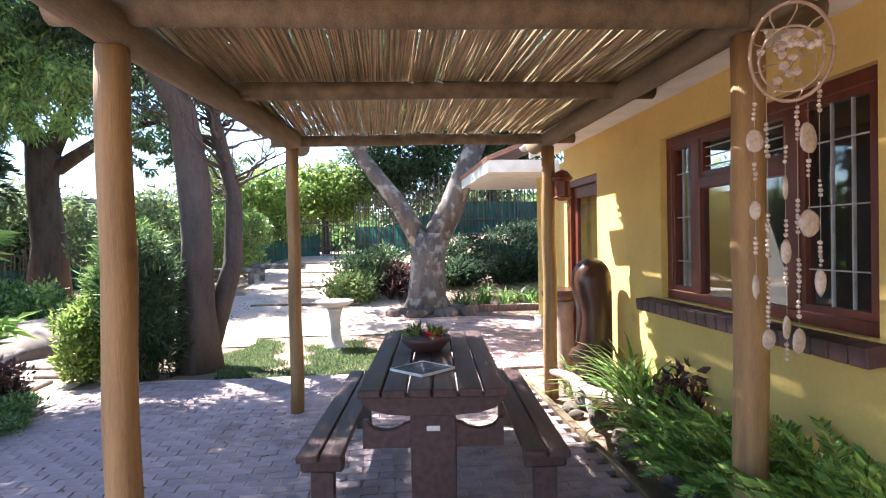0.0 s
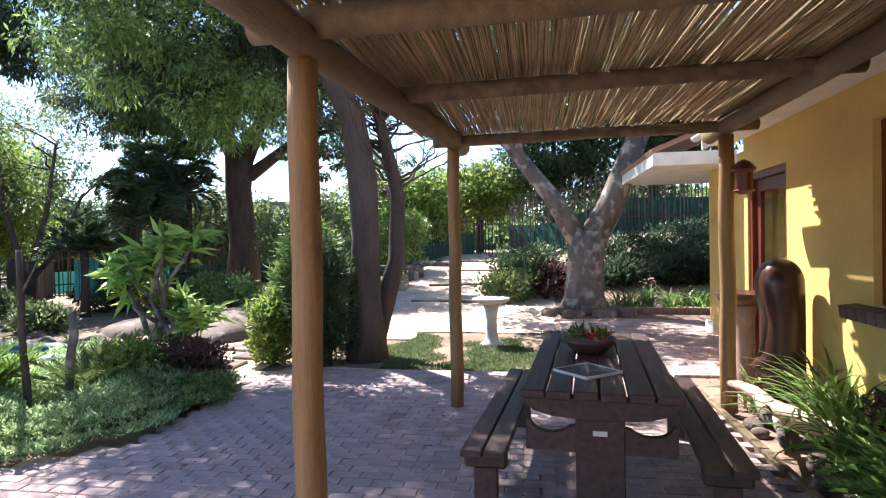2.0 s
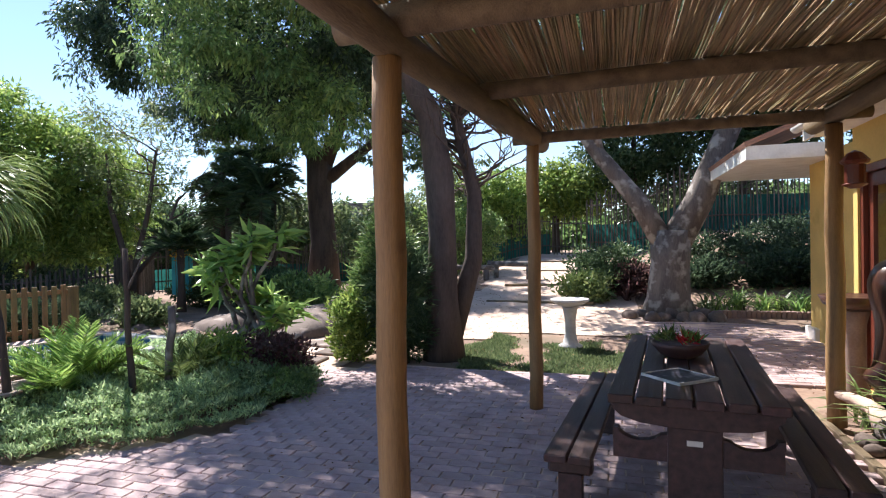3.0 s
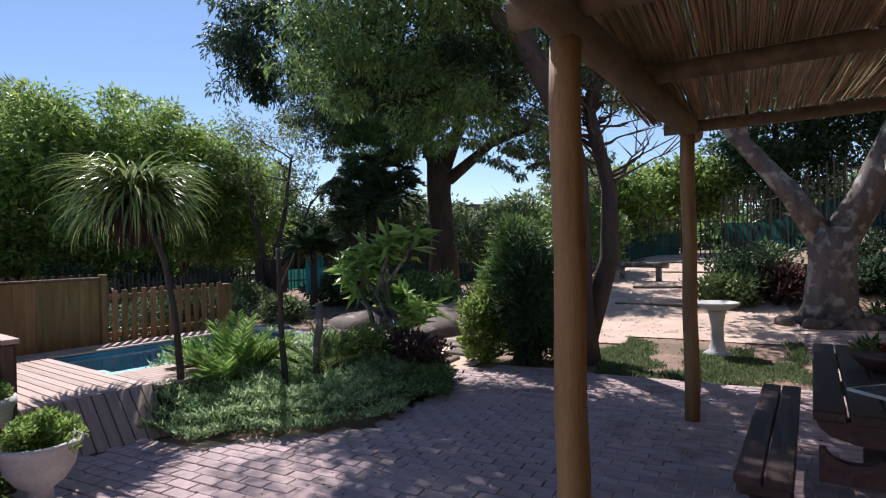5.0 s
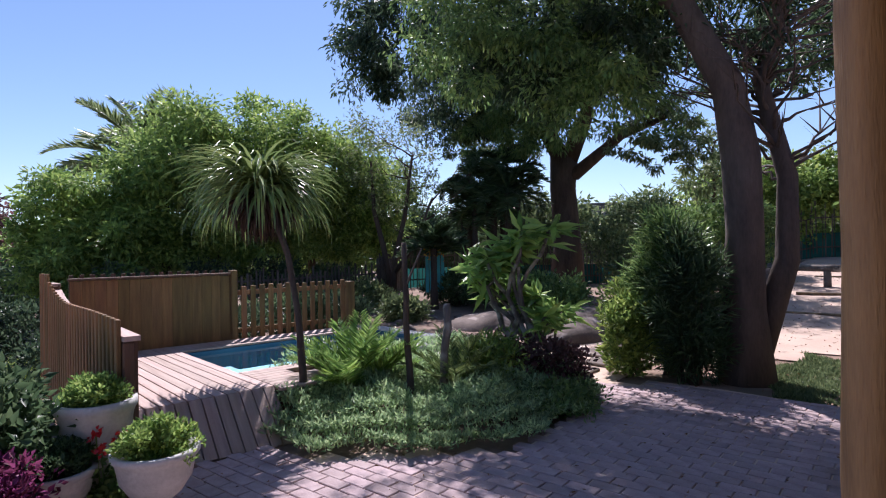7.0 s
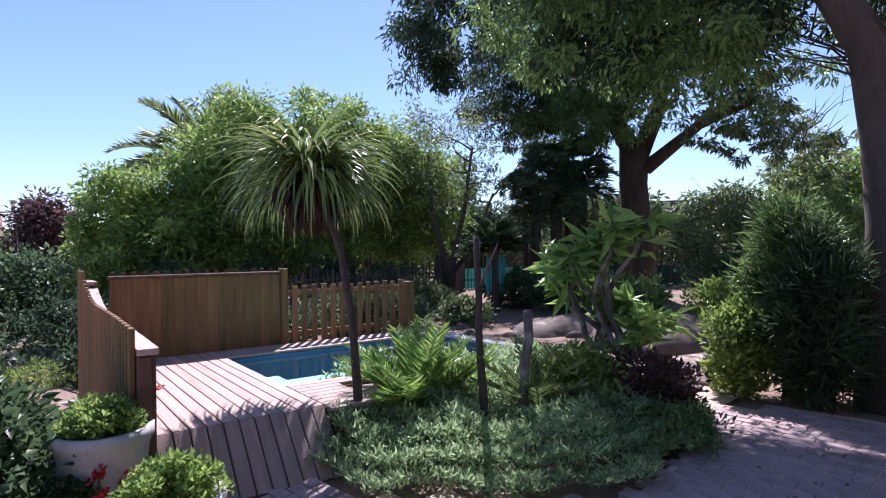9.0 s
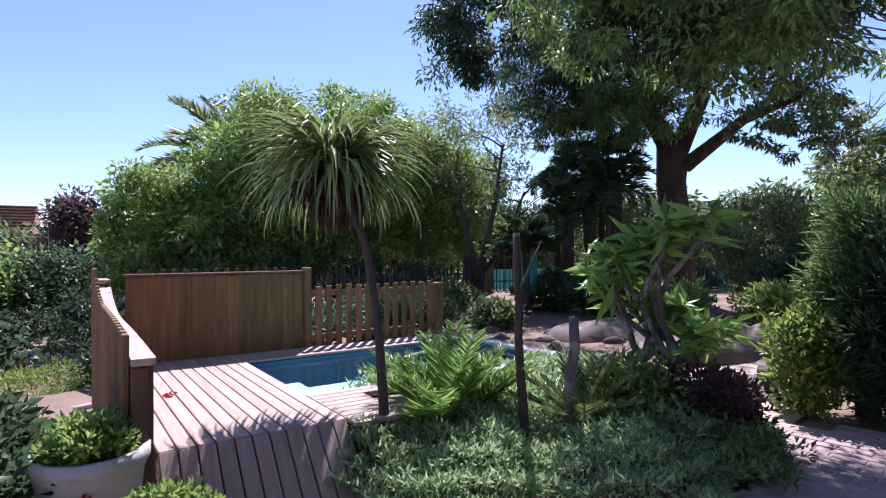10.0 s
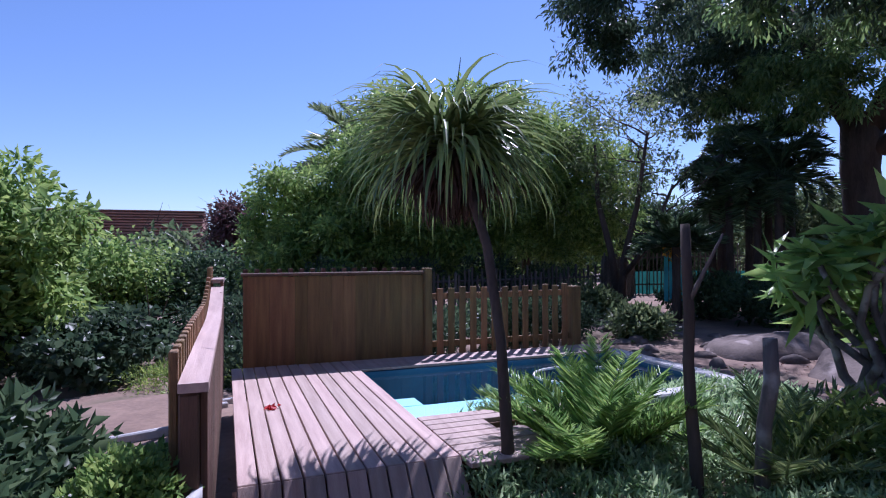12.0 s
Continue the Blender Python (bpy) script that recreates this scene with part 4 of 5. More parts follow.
tube(bm, [(0, 0, -0.05), (-0.3, -0.1, 0.1), (-0.12, 0, 0.46)], [0.06, 0.045, 0.04], 8)
part("trunk", bm, BARK, frang, smooth=True)
P = np.concatenate([np.array(t) + rng.normal(size=(30, 3)) * 0.045 for t in tips] + [np.array(t) * [0.85, 0.85, 0.9] + rng.normal(size=(10, 3)) * 0.06 for t in tips])
D = rng.normal(size=(len(P), 3)) * [1, 1, 0.45] + [0, 0, 0.25]
leafmesh("leaves", P, D, 0.19 + 0.16 * rng.random(len(P)), 0.07, LF_CYC, frang, curl=0.2, droop=0.35)

for k, (a, l) in enumerate(((0.3, 0.55), (2.2, 0.42), (4.0, 0.36))):
    part("young_leaf", tubebm([(0.02 * math.cos(a), 0.02 * math.sin(a), 0), (0.05 * math.cos(a), 0.05 * math.sin(a), l * 0.5), (0.10 * math.cos(a), 0.10 * math.sin(a), l)], [0.012, 0.009, 0.002], 4), LF_CORD, cord, at=pose(-0.7, 0.06, 1.99))
# bare pole and cut post in the bed
pole = thing("bare_sapling", (-3.86, 5.24, 0), "thin bare dead sapling stem among the plants", "tree")
part("stem", tubebm(bend((0, 0, -0.05), (-0.08, 0.02, 1.5), 7, 0.03, 2), [0.036, 0.032, 0.03, 0.028, 0.027, 0.026, 0.025, 0.024], 9, 0.12), BARKD, pole, smooth=True)
part("twig", tubebm(bend((-0.06, 0, 1.1), (0.1, 0.05, 1.45), 3, 0.02, 4), [0.014, 0.011, 0.008, 0.005], 6), BARK, pole, smooth=True)
stake = thing("cut_post", (-3.72, 5.5, 0), "short weathered cut post among the plants", "post")
part("post_body", tubebm(bend((0, 0, -0.05), (0.04, 0.02, 0.96), 5, 0.02, 3), [0.04, 0.037, 0.035, 0.034, 0.036, 0.032], 9, 0.15), BARK, stake, smooth=True)

# grey-green ground cover
P = []
while len(P) < 42000:
    q = rng.random((20000, 2)) * [2.9, 3.3] + [-5.4, 4.1]
    P += [(x, y) for x, y in q if in_bed(x + 0.08 * math.sin(y * 9), y + 0.06 * math.sin(x * 11)) and (x + 4.9) ** 2 + (y - 5.1) ** 2 > 0.02]
P = np.array(P[:42000])
hgt = np.array([0.27 + 0.06 * smooth(-3.6, -4.6, x) + 0.16 * noise.noise(Vector((x * 1.6, y * 1.6, 4))) + 0.10 * noise.noise(Vector((x * 6, y * 6, 4))) for x, y in P])
edge = np.array([0.35 if not in_bed(x + 0.14, y - 0.1) else (0.7 if not in_bed(x + 0.3, y - 0.2) else 1.0) for x, y in P])
Z = hgt * edge * (0.25 + 0.75 * rng.random(len(P)) ** 0.4)
D = rng.normal(size=(len(P), 3)) * [0.8, 0.8, 0.5] + [0.15, -0.15, 0.9]
cover = thing("ground_cover", (0, 0, 0), "low spreading mat of small grey-green leaves edging the paving", "ground cover")
cover["kind"] = "stuff"
leafmesh("foliage", np.column_stack([P, Z]), D, 0.04 + 0.035 * rng.random(len(P)), 0.017, LF_GREY, cover)
bush("dark_red_shrub", (-3.35, 6.5), (0.5, 0.42, 0.3), 70, 46, LF_PURP, 0.055, 0.03, "small shrub with dark purple-red leaves", cr=0.14, stems=12)
bush("low_green_shrub", (-2.95, 6.2), (0.36, 0.45, 0.14), 50, 60, LF_MID, 0.05, 0.02, "low dark green mound beside the paving", cr=0.12)
bush("light_shrub", (-3.6, 6.1), (0.3, 0.3, 0.36), 44, 50, LF_YEL, 0.07, 0.022, "light green fine-leaved shrub beside the pool", cr=0.14)
bush("light_shrub", (-3.95, 6.35), (0.28, 0.3, 0.3), 34, 46, LF_STRAP, 0.10, 0.02, "pale strap-leaved clump among the posts", cr=0.14)
cycad((-3.75, 5.75), 16, 0.62, 0, "small pale cycad behind the post", LF_STRAP, leaflet=0.11)


def urn(at, r, h, label, leaf, scale=1.0):
    u = thing("urn_planter", (*at, 0), label, "planter", "urn planters by the deck")
    bm = bmesh.new()
    lathe(bm, [(r * 0.5, 0), (r * 0.5, 0.03), (r * 0.32, 0.06), (r * 0.3, h * 0.3), (r * 0.6, h * 0.42), (r * 0.85, h * 0.62), (r * 0.93, h * 0.85), (r * 0.98, h * 0.9), (r * 1.04, h * 0.93), (r * 1.04, h), (r * 0.9, h), (r * 0.86, h * 0.9), (r * 0.3, h * 0.86)], 28)
    part("bowl", bm, CONC, u, smooth=True)
    P, D = clumps(70, 90, (0, 0, h + 0.03), (r * 0.95, r * 0.95, 0.09 * scale), 0.065, 0.3)
    L = 0.028 * (0.6 + 0.8 * rng.random(len(P)))
    leafmesh("foliage", P, D + [0, 0, 0.5], L, L * 0.55, leaf, u)
    return u


urn((-3.68, 3.03), 0.21, 0.40, "pale concrete urn with a full mound of green bedding plants", LF_HEDGE, 1.7)
urn((-4.12, 2.9), 0.2, 0.62, "white fluted urn with trailing green plants", LF_HEDGE)
urn((-3.98, 2.66), 0.18, 0.33, "low pale bowl planter with dark foliage", LF_DARK)
fl = thing("red_flowers", (-3.98, 2.9, 0), "red flowers on thin stems beside the planters", "flower")
bm = bmesh.new()
heads = [(R.uniform(-.16, .16), R.uniform(-.16, .16), R.uniform(.38, .5)) for _ in range(7)]
for h in heads:
    tube(bm, [(h[0] * 0.5, h[1] * 0.5, 0), h], 0.004, 4)
part("stems", bm, LF_MID, fl)
P = np.repeat(np.array(heads), 26, 0) + rng.normal(size=(182, 3)) * 0.012
for k in range(7):
    leafmesh("petal", P[k * 26:k * 26 + 26], rng.normal(size=(26, 3)), 0.03, 0.022, RED, fl)
leafmesh("foliage", *clumps(30, 30, (0, 0, 0.2), (0.25, 0.25, 0.18), 0.08), 0.045, 0.03, LF_MID, fl)
bush("dark_shrub", (-4.75, 2.5), (0.36, 0.3, 0.44), 80, 44, LF_DARK, 0.075, 0.036, "straggly grey-leaved shrub with bare stems", cr=0.15, stems=26)
bush("dark_shrub", (-4.25, 2.45), (0.3, 0.22, 0.42), 60, 44, LF_DARK, 0.07, 0.034, "dark straggly shrub behind the planters", cr=0.15, stems=20)
bush("magenta_plant", (-3.85, 2.3), (0.28, 0.26, 0.3), 70, 70, LF_MAG, 0.04, 0.022, "mound of magenta-leaved foliage", cr=0.1)
dead = thing("fallen_flower", UM @ pose(1.02, -0.82, DZ), "fallen red hibiscus flower on the deck", "flower")
leafmesh("petal", rng.normal(size=(24, 3)) * [0.02, 0.02, 0.004] + [0, 0, 0.01], rng.normal(size=(24, 3)) * [1, 1, 0.2], 0.04, 0.02, RED, dead)

# terraced steps and scrub outside the deck fence
for k in range(4):
    s = thing("terrace_step", (-7.3 - k * 0.75, 2.7 + 0.25 * k, ground_z(-7.3 - k * 0.75, 2.8)), "pale concrete terrace step outside the fence", "step", "terrace steps")
    s.rotation_euler = (0, 0, radians(10))
    part("slab", boxbm(-0.35, 0.36, -1.2, 0.75, -0.06, 0.02 + 0.03 * k, bev=0.012), SOIL, s)
    part("nosing", boxbm(0.365, 0.41, -1.2, 0.75, -0.06, 0.035 + 0.03 * k, bev=0.01), CONC, s)

# lawn patch and bird bath
def in_lawn(x, y):
    x += 0.2 * math.sin(y * 3)
    return -1.75 < x < 0.75 and 7.72 < y < 10.0 + 0.4 * math.sin(x * 2.1)
P = rng.random((34000, 2)) * [2.6, 2.9] + [-1.9, 7.6]
P = np.array([(x, y) for x, y in P if in_lawn(x, y) and noise.noise(Vector((x * 1.7, y * 1.7, 2))) > -0.15 + 0.5 * R.random() - 0.2])
Z = np.array([ground_z(x, y) - 0.03 for x, y in P])
D = rng.normal(size=(len(P), 3)) * [0.5, 0.5, 0.2] + [0, 0, 0.7]
leafmesh("lawn", np.column_stack([P, Z]), D, 0.04 + 0.04 * rng.random(len(P)), 0.014, LAWN, None, "patchy thin grass in dappled shade", kind="stuff", category="grass")
bb = thing("bird_bath", (-0.33, 9.44, ground_z(-0.33, 9.44) - 0.03), "pale concrete pedestal bird bath on the lawn", "bird bath")
part("pedestal", lathe(bmesh.new(), [(0.17, 0), (0.17, 0.05), (0.11, 0.08), (0.08, 0.2), (0.075, 0.4), (0.10, 0.55), (0.12, 0.6)], 20), CONC, bb, smooth=True)
part("basin", lathe(bmesh.new(), [(0.10, 0.601), (0.2, 0.64), (0.27, 0.68), (0.27, 0.71), (0.25, 0.71), (0.18, 0.67), (0.05, 0.655)], 24), CONC, bb, smooth=True)

# on the table
bowl = thing("succulent_bowl", (0.65, 5.05, 0.75), "dark clay bowl with mixed succulents on the table", "bowl")
part("bowl", lathe(bmesh.new(), [(0.08, 0.001), (0.12, 0.02), (0.165, 0.07), (0.175, 0.10), (0.165, 0.10), (0.15, 0.08), (0.05, 0.075)], 22), SILL, bowl, smooth=True)
for leaf, off, nm in ((LF_STRAP, (-0.07, 0, 0.11), "succulent"), (RED, (0.03, -0.03, 0.10), "red_rosette"), (LF_HEDGE, (0.07, 0.03, 0.10), "succulent")):
    k = 50 if leaf is not RED else 16
    leafmesh(nm, np.array(off) + rng.normal(size=(k, 3)) * [0.025, 0.03, 0.01], rng.normal(size=(k, 3)) * [0.8, 0.8, 0.3] + [0, 0, 0.9], 0.06 + 0.05 * rng.random(k), 0.018, leaf, bowl)
SLATE = mat("mosaic_tile", (0.10, 0.11, 0.15), (0.035, 0.035, 0.05), rough=0.35, scale=14, fine=60, bump=0.1, spots=(0.30, 0.30, 0.32), spot_scale=14, spot_at=0.64)
tile = thing("mosaic_tile", (0.58, 4.46, 0.75) + (0, 0, 40), "square grey mosaic tile laid cornerwise on the table", "tile")
part("tile_body", boxbm(-0.13, 0.13, -0.13, 0.13, 0.001, 0.012, bev=0.002), SLATE, tile)
bm = bmesh.new()
for a in range(4):
    box(bm, -0.136, 0.13, -0.137, -0.131, 0.001, 0.016, pose(0, 0, 0, 0, 0, 90 * a))
part("rim", bm, WHITE, tile, "pale tile rim")

# planting bed along the house wall
edge_t = thing("bed_edging", (1.85, 1.0, 0), "flat timber edging between bed and paving", "edging")
for k in range(6):
    part("plank", boxbm(-0.03 + 0.01 * (k % 2), 0.035, k * 1.0, k * 1.0 + 0.985, -0.03, 0.035, bev=0.006), BEAM, edge_t)
for k, (x, y, n, L) in enumerate(((2.22, 2.2, 34, 0.66), (2.27, 2.75, 38, 0.7), (2.3, 3.25, 36, 0.72), (2.12, 3.0, 34, 0.52), (2.28, 3.85, 40, 0.66), (2.12, 4.2, 26, 0.4), (2.34, 4.4, 34, 0.55), (2.18, 1.6, 30, 0.55), (2.06, 3.5, 30, 0.42), (2.34, 2.95, 30, 0.78))):
    cycad((x, y), n, L, 0, "lush sword fern in the bed under the window", LF_CYC, z0=0.08, leaflet=0.06, wr=0.3, elev=(30, 82), arch=0.75, name="sword_fern", step=30)
for k, (x, y, n, L) in enumerate(((2.34, 5.2, 110, 0.9), (2.36, 5.6, 110, 0.9), (2.32, 4.8, 60, 0.72), (2.2, 6.5, 30, 0.55))):
    strap_plant("strap_lily", (x, y), "arching glossy strap-leaved lily against the yellow wall", n, L, 0.04, (40, 88), LF_STRAP if k % 2 else LF_CYC, arch=0.95, group="strap lilies by the wall", spread=0.09)
bush("dark_leaved_plant", (2.36, 4.75), (0.12, 0.16, 0.34), 20, 20, LF_PURP, 0.09, 0.04, "dark broad-leaved plant against the wall", cr=0.1)
dw = thing("driftwood", (2.02, 5.6, 0.22), "bleached crooked driftwood branch in the bed", "driftwood")
part("limb", tubebm(bend((-0.12, 0.75, 0.05), (0.3, -0.55, -0.06), 8, 0.12, 5), [0.03, 0.045, 0.06, 0.07, 0.075, 0.07, 0.06, 0.05, 0.03], 9, 0.4), SAND, dw, smooth=True)
part("limb", tubebm(bend((-0.05, 0.1, 0.0), (-0.12, -0.55, -0.08), 5, 0.1, 8), [0.04, 0.04, 0.035, 0.03, 0.02, 0.012], 8, 0.3), BARK, dw, smooth=True)


def stone(at, s, label="rounded brown stone", material=None, name="stone", group="", cat="stone"):
    bm = bmesh.new()
    bmesh.ops.create_icosphere(bm, subdivisions=3 if max(s) > 0.5 else 2, radius=1)
    o = Vector((at[0] * 3, at[1] * 5, 1))
    for v in bm.verts:
        v.co *= 1 + 0.28 * noise.noise(v.co * 1.1 + o) + 0.08 * noise.noise(v.co * 3.5 + o)
        v.co = Vector((v.co.x * s[0], v.co.y * s[1], v.co.z * s[2]))
    return part(name, bm, material or ROCK, None, label, category=cat, group=group, smooth=True, at=pose(at[0], at[1], ground_z(*at[:2]) - 0.03 + (at[2] if len(at) > 2 else 0), 0, 0, R.uniform(0, 180)))


for k in range(16):
    stone((R.uniform(1.93, 2.3), 3.6 + k * 0.17, 0.03), (R.uniform(.05, .13), R.uniform(.05, .11), R.uniform(.04, .07)), "brown field stone in the planting bed", group="stones in the wall bed")
for k in range(9):
    stone((0.55 + k * 0.17, 11.55 + 0.25 * math.sin(k * 2), 0.05), (R.uniform(.12, .2), R.uniform(.1, .16), R.uniform(.08, .14)), "grey stone at the foot of the forked tree", group="stones round the forked tree")

st = thing("head_statue", (2.25, 6.12, 0), "dark polished wooden carved statue against the yellow wall", "statue")
bm = bmesh.new()
rows = []
def bumpy(t, at, w, h):
    return h * math.exp(-((t - at) / w) ** 2)
for i in range(41):
    t = i / 40
    z = t * 1.33
    nose = bumpy(t, 0.34, 0.05, 0.07) + bumpy(t, 0.22, 0.025, 0.05) + bumpy(t, 0.16, 0.02, 0.05) + bumpy(t, 0.07, 0.04, 0.045) + 0.035 * smooth(0.62, 0.36, t) * smooth(0.25, 0.3, t)
    front, back, w = -0.12 - 0.05 * smooth(0.6, 0.85, t), 0.17, 0.165
    if t > 0.84:
        k = math.sqrt(max(0.02, 1 - ((t - 0.84) / 0.165) ** 2))
        front, back, w = front * k, back * k, w * k
    ring = []
    for jj in range(28):
        a = 2 * math.pi * jj / 28
        ca, sa = math.cos(a), math.sin(a)
        x = (back + front) / 2 + (back - front) / 2 * math.copysign(abs(ca) ** 0.7, ca)
        if ca < 0:
            x -= nose * max(0, 1 - abs(sa) * 1.9)
        ring.append(bm.verts.new((x, w * math.copysign(abs(sa) ** 0.7, sa), z)))
    rows.append(ring)
for a, b in zip(rows, rows[1:]):
    for j in range(28):
        bm.faces.new((a[j], a[(j + 1) % 28], b[(j + 1) % 28], b[j]))
bm.faces.new(rows[0][::-1]); bm.faces.new(rows[-1])
part("statue_body", bm, STATUE, st, smooth=True)
tb = thing("stone_basin", (2.34, 7.15, 0), "brown shallow basin on a short column beside the door", "basin")
part("column", lathe(bmesh.new(), [(0.13, 0), (0.12, 0.1), (0.09, 0.2), (0.09, 0.7), (0.12, 0.83)], 16), TERRA, tb, smooth=True)
part("bowl", lathe(bmesh.new(), [(0.12, 0.832), (0.24, 0.88), (0.28, 0.96), (0.26, 0.96), (0.1, 0.9)], 20), STATUE, tb, smooth=True)
lan = thing("wall_lantern", (1.93, 6.25, 1.95), "rusty metal lantern hung on the pole", "lantern")
part("lantern_body", lathe(bmesh.new(), [(0.01, 0.2), (0.05, 0.18), (0.10, 0.12), (0.09, 0.1), (0.07, 0.09), (0.07, -0.05), (0.09, -0.06), (0.03, -0.09)][::-1], 12, 0.1, -0.02), FRAME, lan)

# shell mobile
mob = thing("shell_mobile", (1.80, 2.98, 0), "hanging ring mobile with woven web and strings of beads and shells", "mobile")
MR = pose(0, 0, 2.155, 90, 0, -34)
bm = bmesh.new()
ring = lambda r, n=28: [(r * 0.82 * math.cos(i * 2 * math.pi / n), r * math.sin(i * 2 * math.pi / n) * 1.12, 0) for i in range(n + 1)]
tube(bm, ring(0.155), 0.0065, 6)
part("ring", bm, WIRE, mob, smooth=True, at=MR)
part("ring", tubebm([(x, y * 0.85 - 0.03, 0.02) for x, y, z in ring(0.12)], 0.005, 5), WIRE, mob, smooth=True, at=MR)
for k in range(9):
    a = k * 2 * math.pi / 9
    part("web_strand", tubebm(bend((0.123 * math.cos(a), 0.168 * math.sin(a), 0), (0.03 * math.cos(a + 1.3), 0.03 * math.sin(a + 1.3), 0.01), 6, 0.03, k), 0.003, 4), WIRE, mob, at=MR)
for k in range(26):
    a, r = R.uniform(0, 6.28), R.uniform(0.02, 0.11)
    s = bmesh.new()
    bmesh.ops.create_icosphere(s, subdivisions=1, radius=R.uniform(0.008, 0.02), matrix=pose(r * math.cos(a), r * math.sin(a), 0.01))
    part("bead", s, SHELL, mob, at=MR)
part("cord", tubebm([(0, 0, 2.33), (0, 0.02, 2.42)], 0.004, 5), WIRE, mob)
sx, sy = 0.829, -0.02
for dx, top, shells, beads in ((-0.165, 2.05, ((1.84, .034, .04), (1.60, .02, .035), (1.33, .018, .045)), (1.95, 1.74, 1.48)),
                      (-0.11, 1.97, ((1.14, .028, .04),), (1.88, 1.82, 1.56, 1.47, 1.34, 1.27, 1.22)),
                      (-0.03, 1.86, ((1.68, .012, .045), (1.45, .02, .045), (1.18, .024, .045), ), (1.80, 1.54, 1.37, 1.10)),
                      (0.025, 1.97, ((1.13, .034, .05),), (1.94, 1.88, 1.61, 1.55, 1.40, 1.34, 1.25)),
                      (0.075, 1.95, ((1.85, .055, .055), (1.55, .05, .05)), (1.75,)),
                      (0.125, 2.07, ((1.34, .02, .05),), (2.03, 1.98, 1.68, 1.46, 1.43))):
    at = pose(dx * sx, dx * -0.03, 0)
    zlow = min([s[0] for s in shells] + list(beads))
    part("string", tubebm([(0, 0, top + 0.03), (0.002, 0, zlow)], 0.0012, 3), WIRE, mob, at=at)
    for z, w, h in shells:
        s = bmesh.new()
        bmesh.ops.create_icosphere(s, subdivisions=2, radius=1)
        for v in s.verts:
            v.co = Vector((v.co.x * w * (1 + 0.15 * noise.noise(v.co + Vector((z * 9, 0, 0)))), v.co.y * 0.006, v.co.z * h * (1.0 + 0.2 * noise.noise(v.co * 1.2 + Vector((0, z * 7, 0)))) + z))
        part("shell_disc", s, SHELL, mob, smooth=True, at=at @ pose(0, 0, 0, 0, 0, R.uniform(-25, 25)))
    for z in beads:
        s = bmesh.new()
        for j in range(4):
            bmesh.ops.create_icosphere(s, subdivisions=1, radius=R.uniform(0.006, 0.0105), matrix=pose(R.uniform(-.003, .003), 0, z + 0.02 - j * 0.017))
        part("bead", s, SHELL, mob, at=at)

# ---- the far garden ----
TEALB = mat("teal_paint", (0.05, 0.40, 0.42), (0.03, 0.28, 0.30), rough=0.6, scale=3, fine=60, bump=0.1)
def lath_fence(a, b, h, label, teal=False, step=0.11, z=None, base=0.0, material=None):
    a, b = Vector(a), Vector(b)
    n = int((b - a).length / step)
    f = thing("lath_fence", (*a, ground_z(*a) - 0.03), label, "fence", "lath fences round the garden")
    w = (b - a).normalized()
    ang = math.atan2(w.y, w.x)
    M = pose(0, 0, 0, 0, 0, math.degrees(ang))
    g0 = ground_z(*a)
    bm = bmesh.new()
    for k in range(n):
        x = k * step + R.uniform(-0.02, 0.02)
        p = a + w * x
        dz = ground_z(*p) - g0
        hh = h * R.uniform(0.88, 1.06)
        box(bm, x, x + R.uniform(0.025, 0.045), -0.015, 0.015, dz + base, dz + hh, pose(0, 0, 0, 0, R.uniform(-1.5, 1.5), 0))
    f["kind"] = "stuff"
    part("lath_row", bm, material or LATH, f, kind="stuff", at=M)
    for zz in (0.22, 0.8):
        bm = bmesh.new()
        pts = [(k * (b - a).length / 10, 0.03, ground_z(*(a + w * (k * (b - a).length / 10))) - g0 + h * zz) for k in range(11)]
        tube(bm, pts, 0.025, 5)
        part("rail", bm, LATH, f, at=M)
    if teal:
        bm = bmesh.new()
        prev = None
        for k in range(11):
            x = k * (b - a).length / 10
            dz = ground_z(*(a + w * x)) - g0
            row = [bm.verts.new((x, 0.08, dz + 0.02)), bm.verts.new((x, 0.08 + 0.02 * (k % 2), dz + h * 0.5))]
            if prev:
                bm.faces.new((prev[0], row[0], row[1], prev[1]))
            prev = row
        part("screen_cloth", bm, TEAL, f, "teal shade cloth behind the laths", at=M)
    return f


lath_fence((-0.6, 22.6), (3.2, 21.5), 2.3, "dark rough lath fence at the end of the garden", True)
lath_fence((3.2, 21.5), (8.5, 20.0), 2.3, "dark rough lath fence on the bank", True)
lath_fence((-2.0, 23.2), (-0.6, 22.6), 1.5, "pale open garden gate fence", False, 0.16, material=LATH)
lath_fence((-9.0, 22.0), (-2.0, 23.2), 1.6, "dark lath fence with teal cloth behind the trees", True)
lath_fence((-15.2, 17.5), (-9.0, 22.0), 1.5, "dark lath fence with teal cloth behind the trees", True)
lath_fence((-11.6, 12.4), (-15.2, 17.5), 1.3, "dark lath fence behind the pool garden", True)
lath_fence((-11.9, 6.5), (-11.6, 12.4), 1.05, "dark lath fence behind the pool garden", False)

for k, (x, y) in enumerate(((-3.55, 16.4), (-2.35, 16.6))):
    b = thing("log_bench", (x, y, ground_z(x, y) - 0.03, 0, 0, 12 - 30 * k), "rustic bench of split logs beside the path", "bench", "rustic path benches")
    part("seat", tubebm(bend((-0.75, 0, 0.42), (0.75, 0, 0.40), 5, 0.03, k), 0.075, 8, 0.2), BARK, b, smooth=True)
    for xx in (-0.5, 0.5):
        part("leg", tubebm([(xx, 0, 0), (xx, 0, 0.35)], 0.08, 8, 0.1), BARK, b, smooth=True)
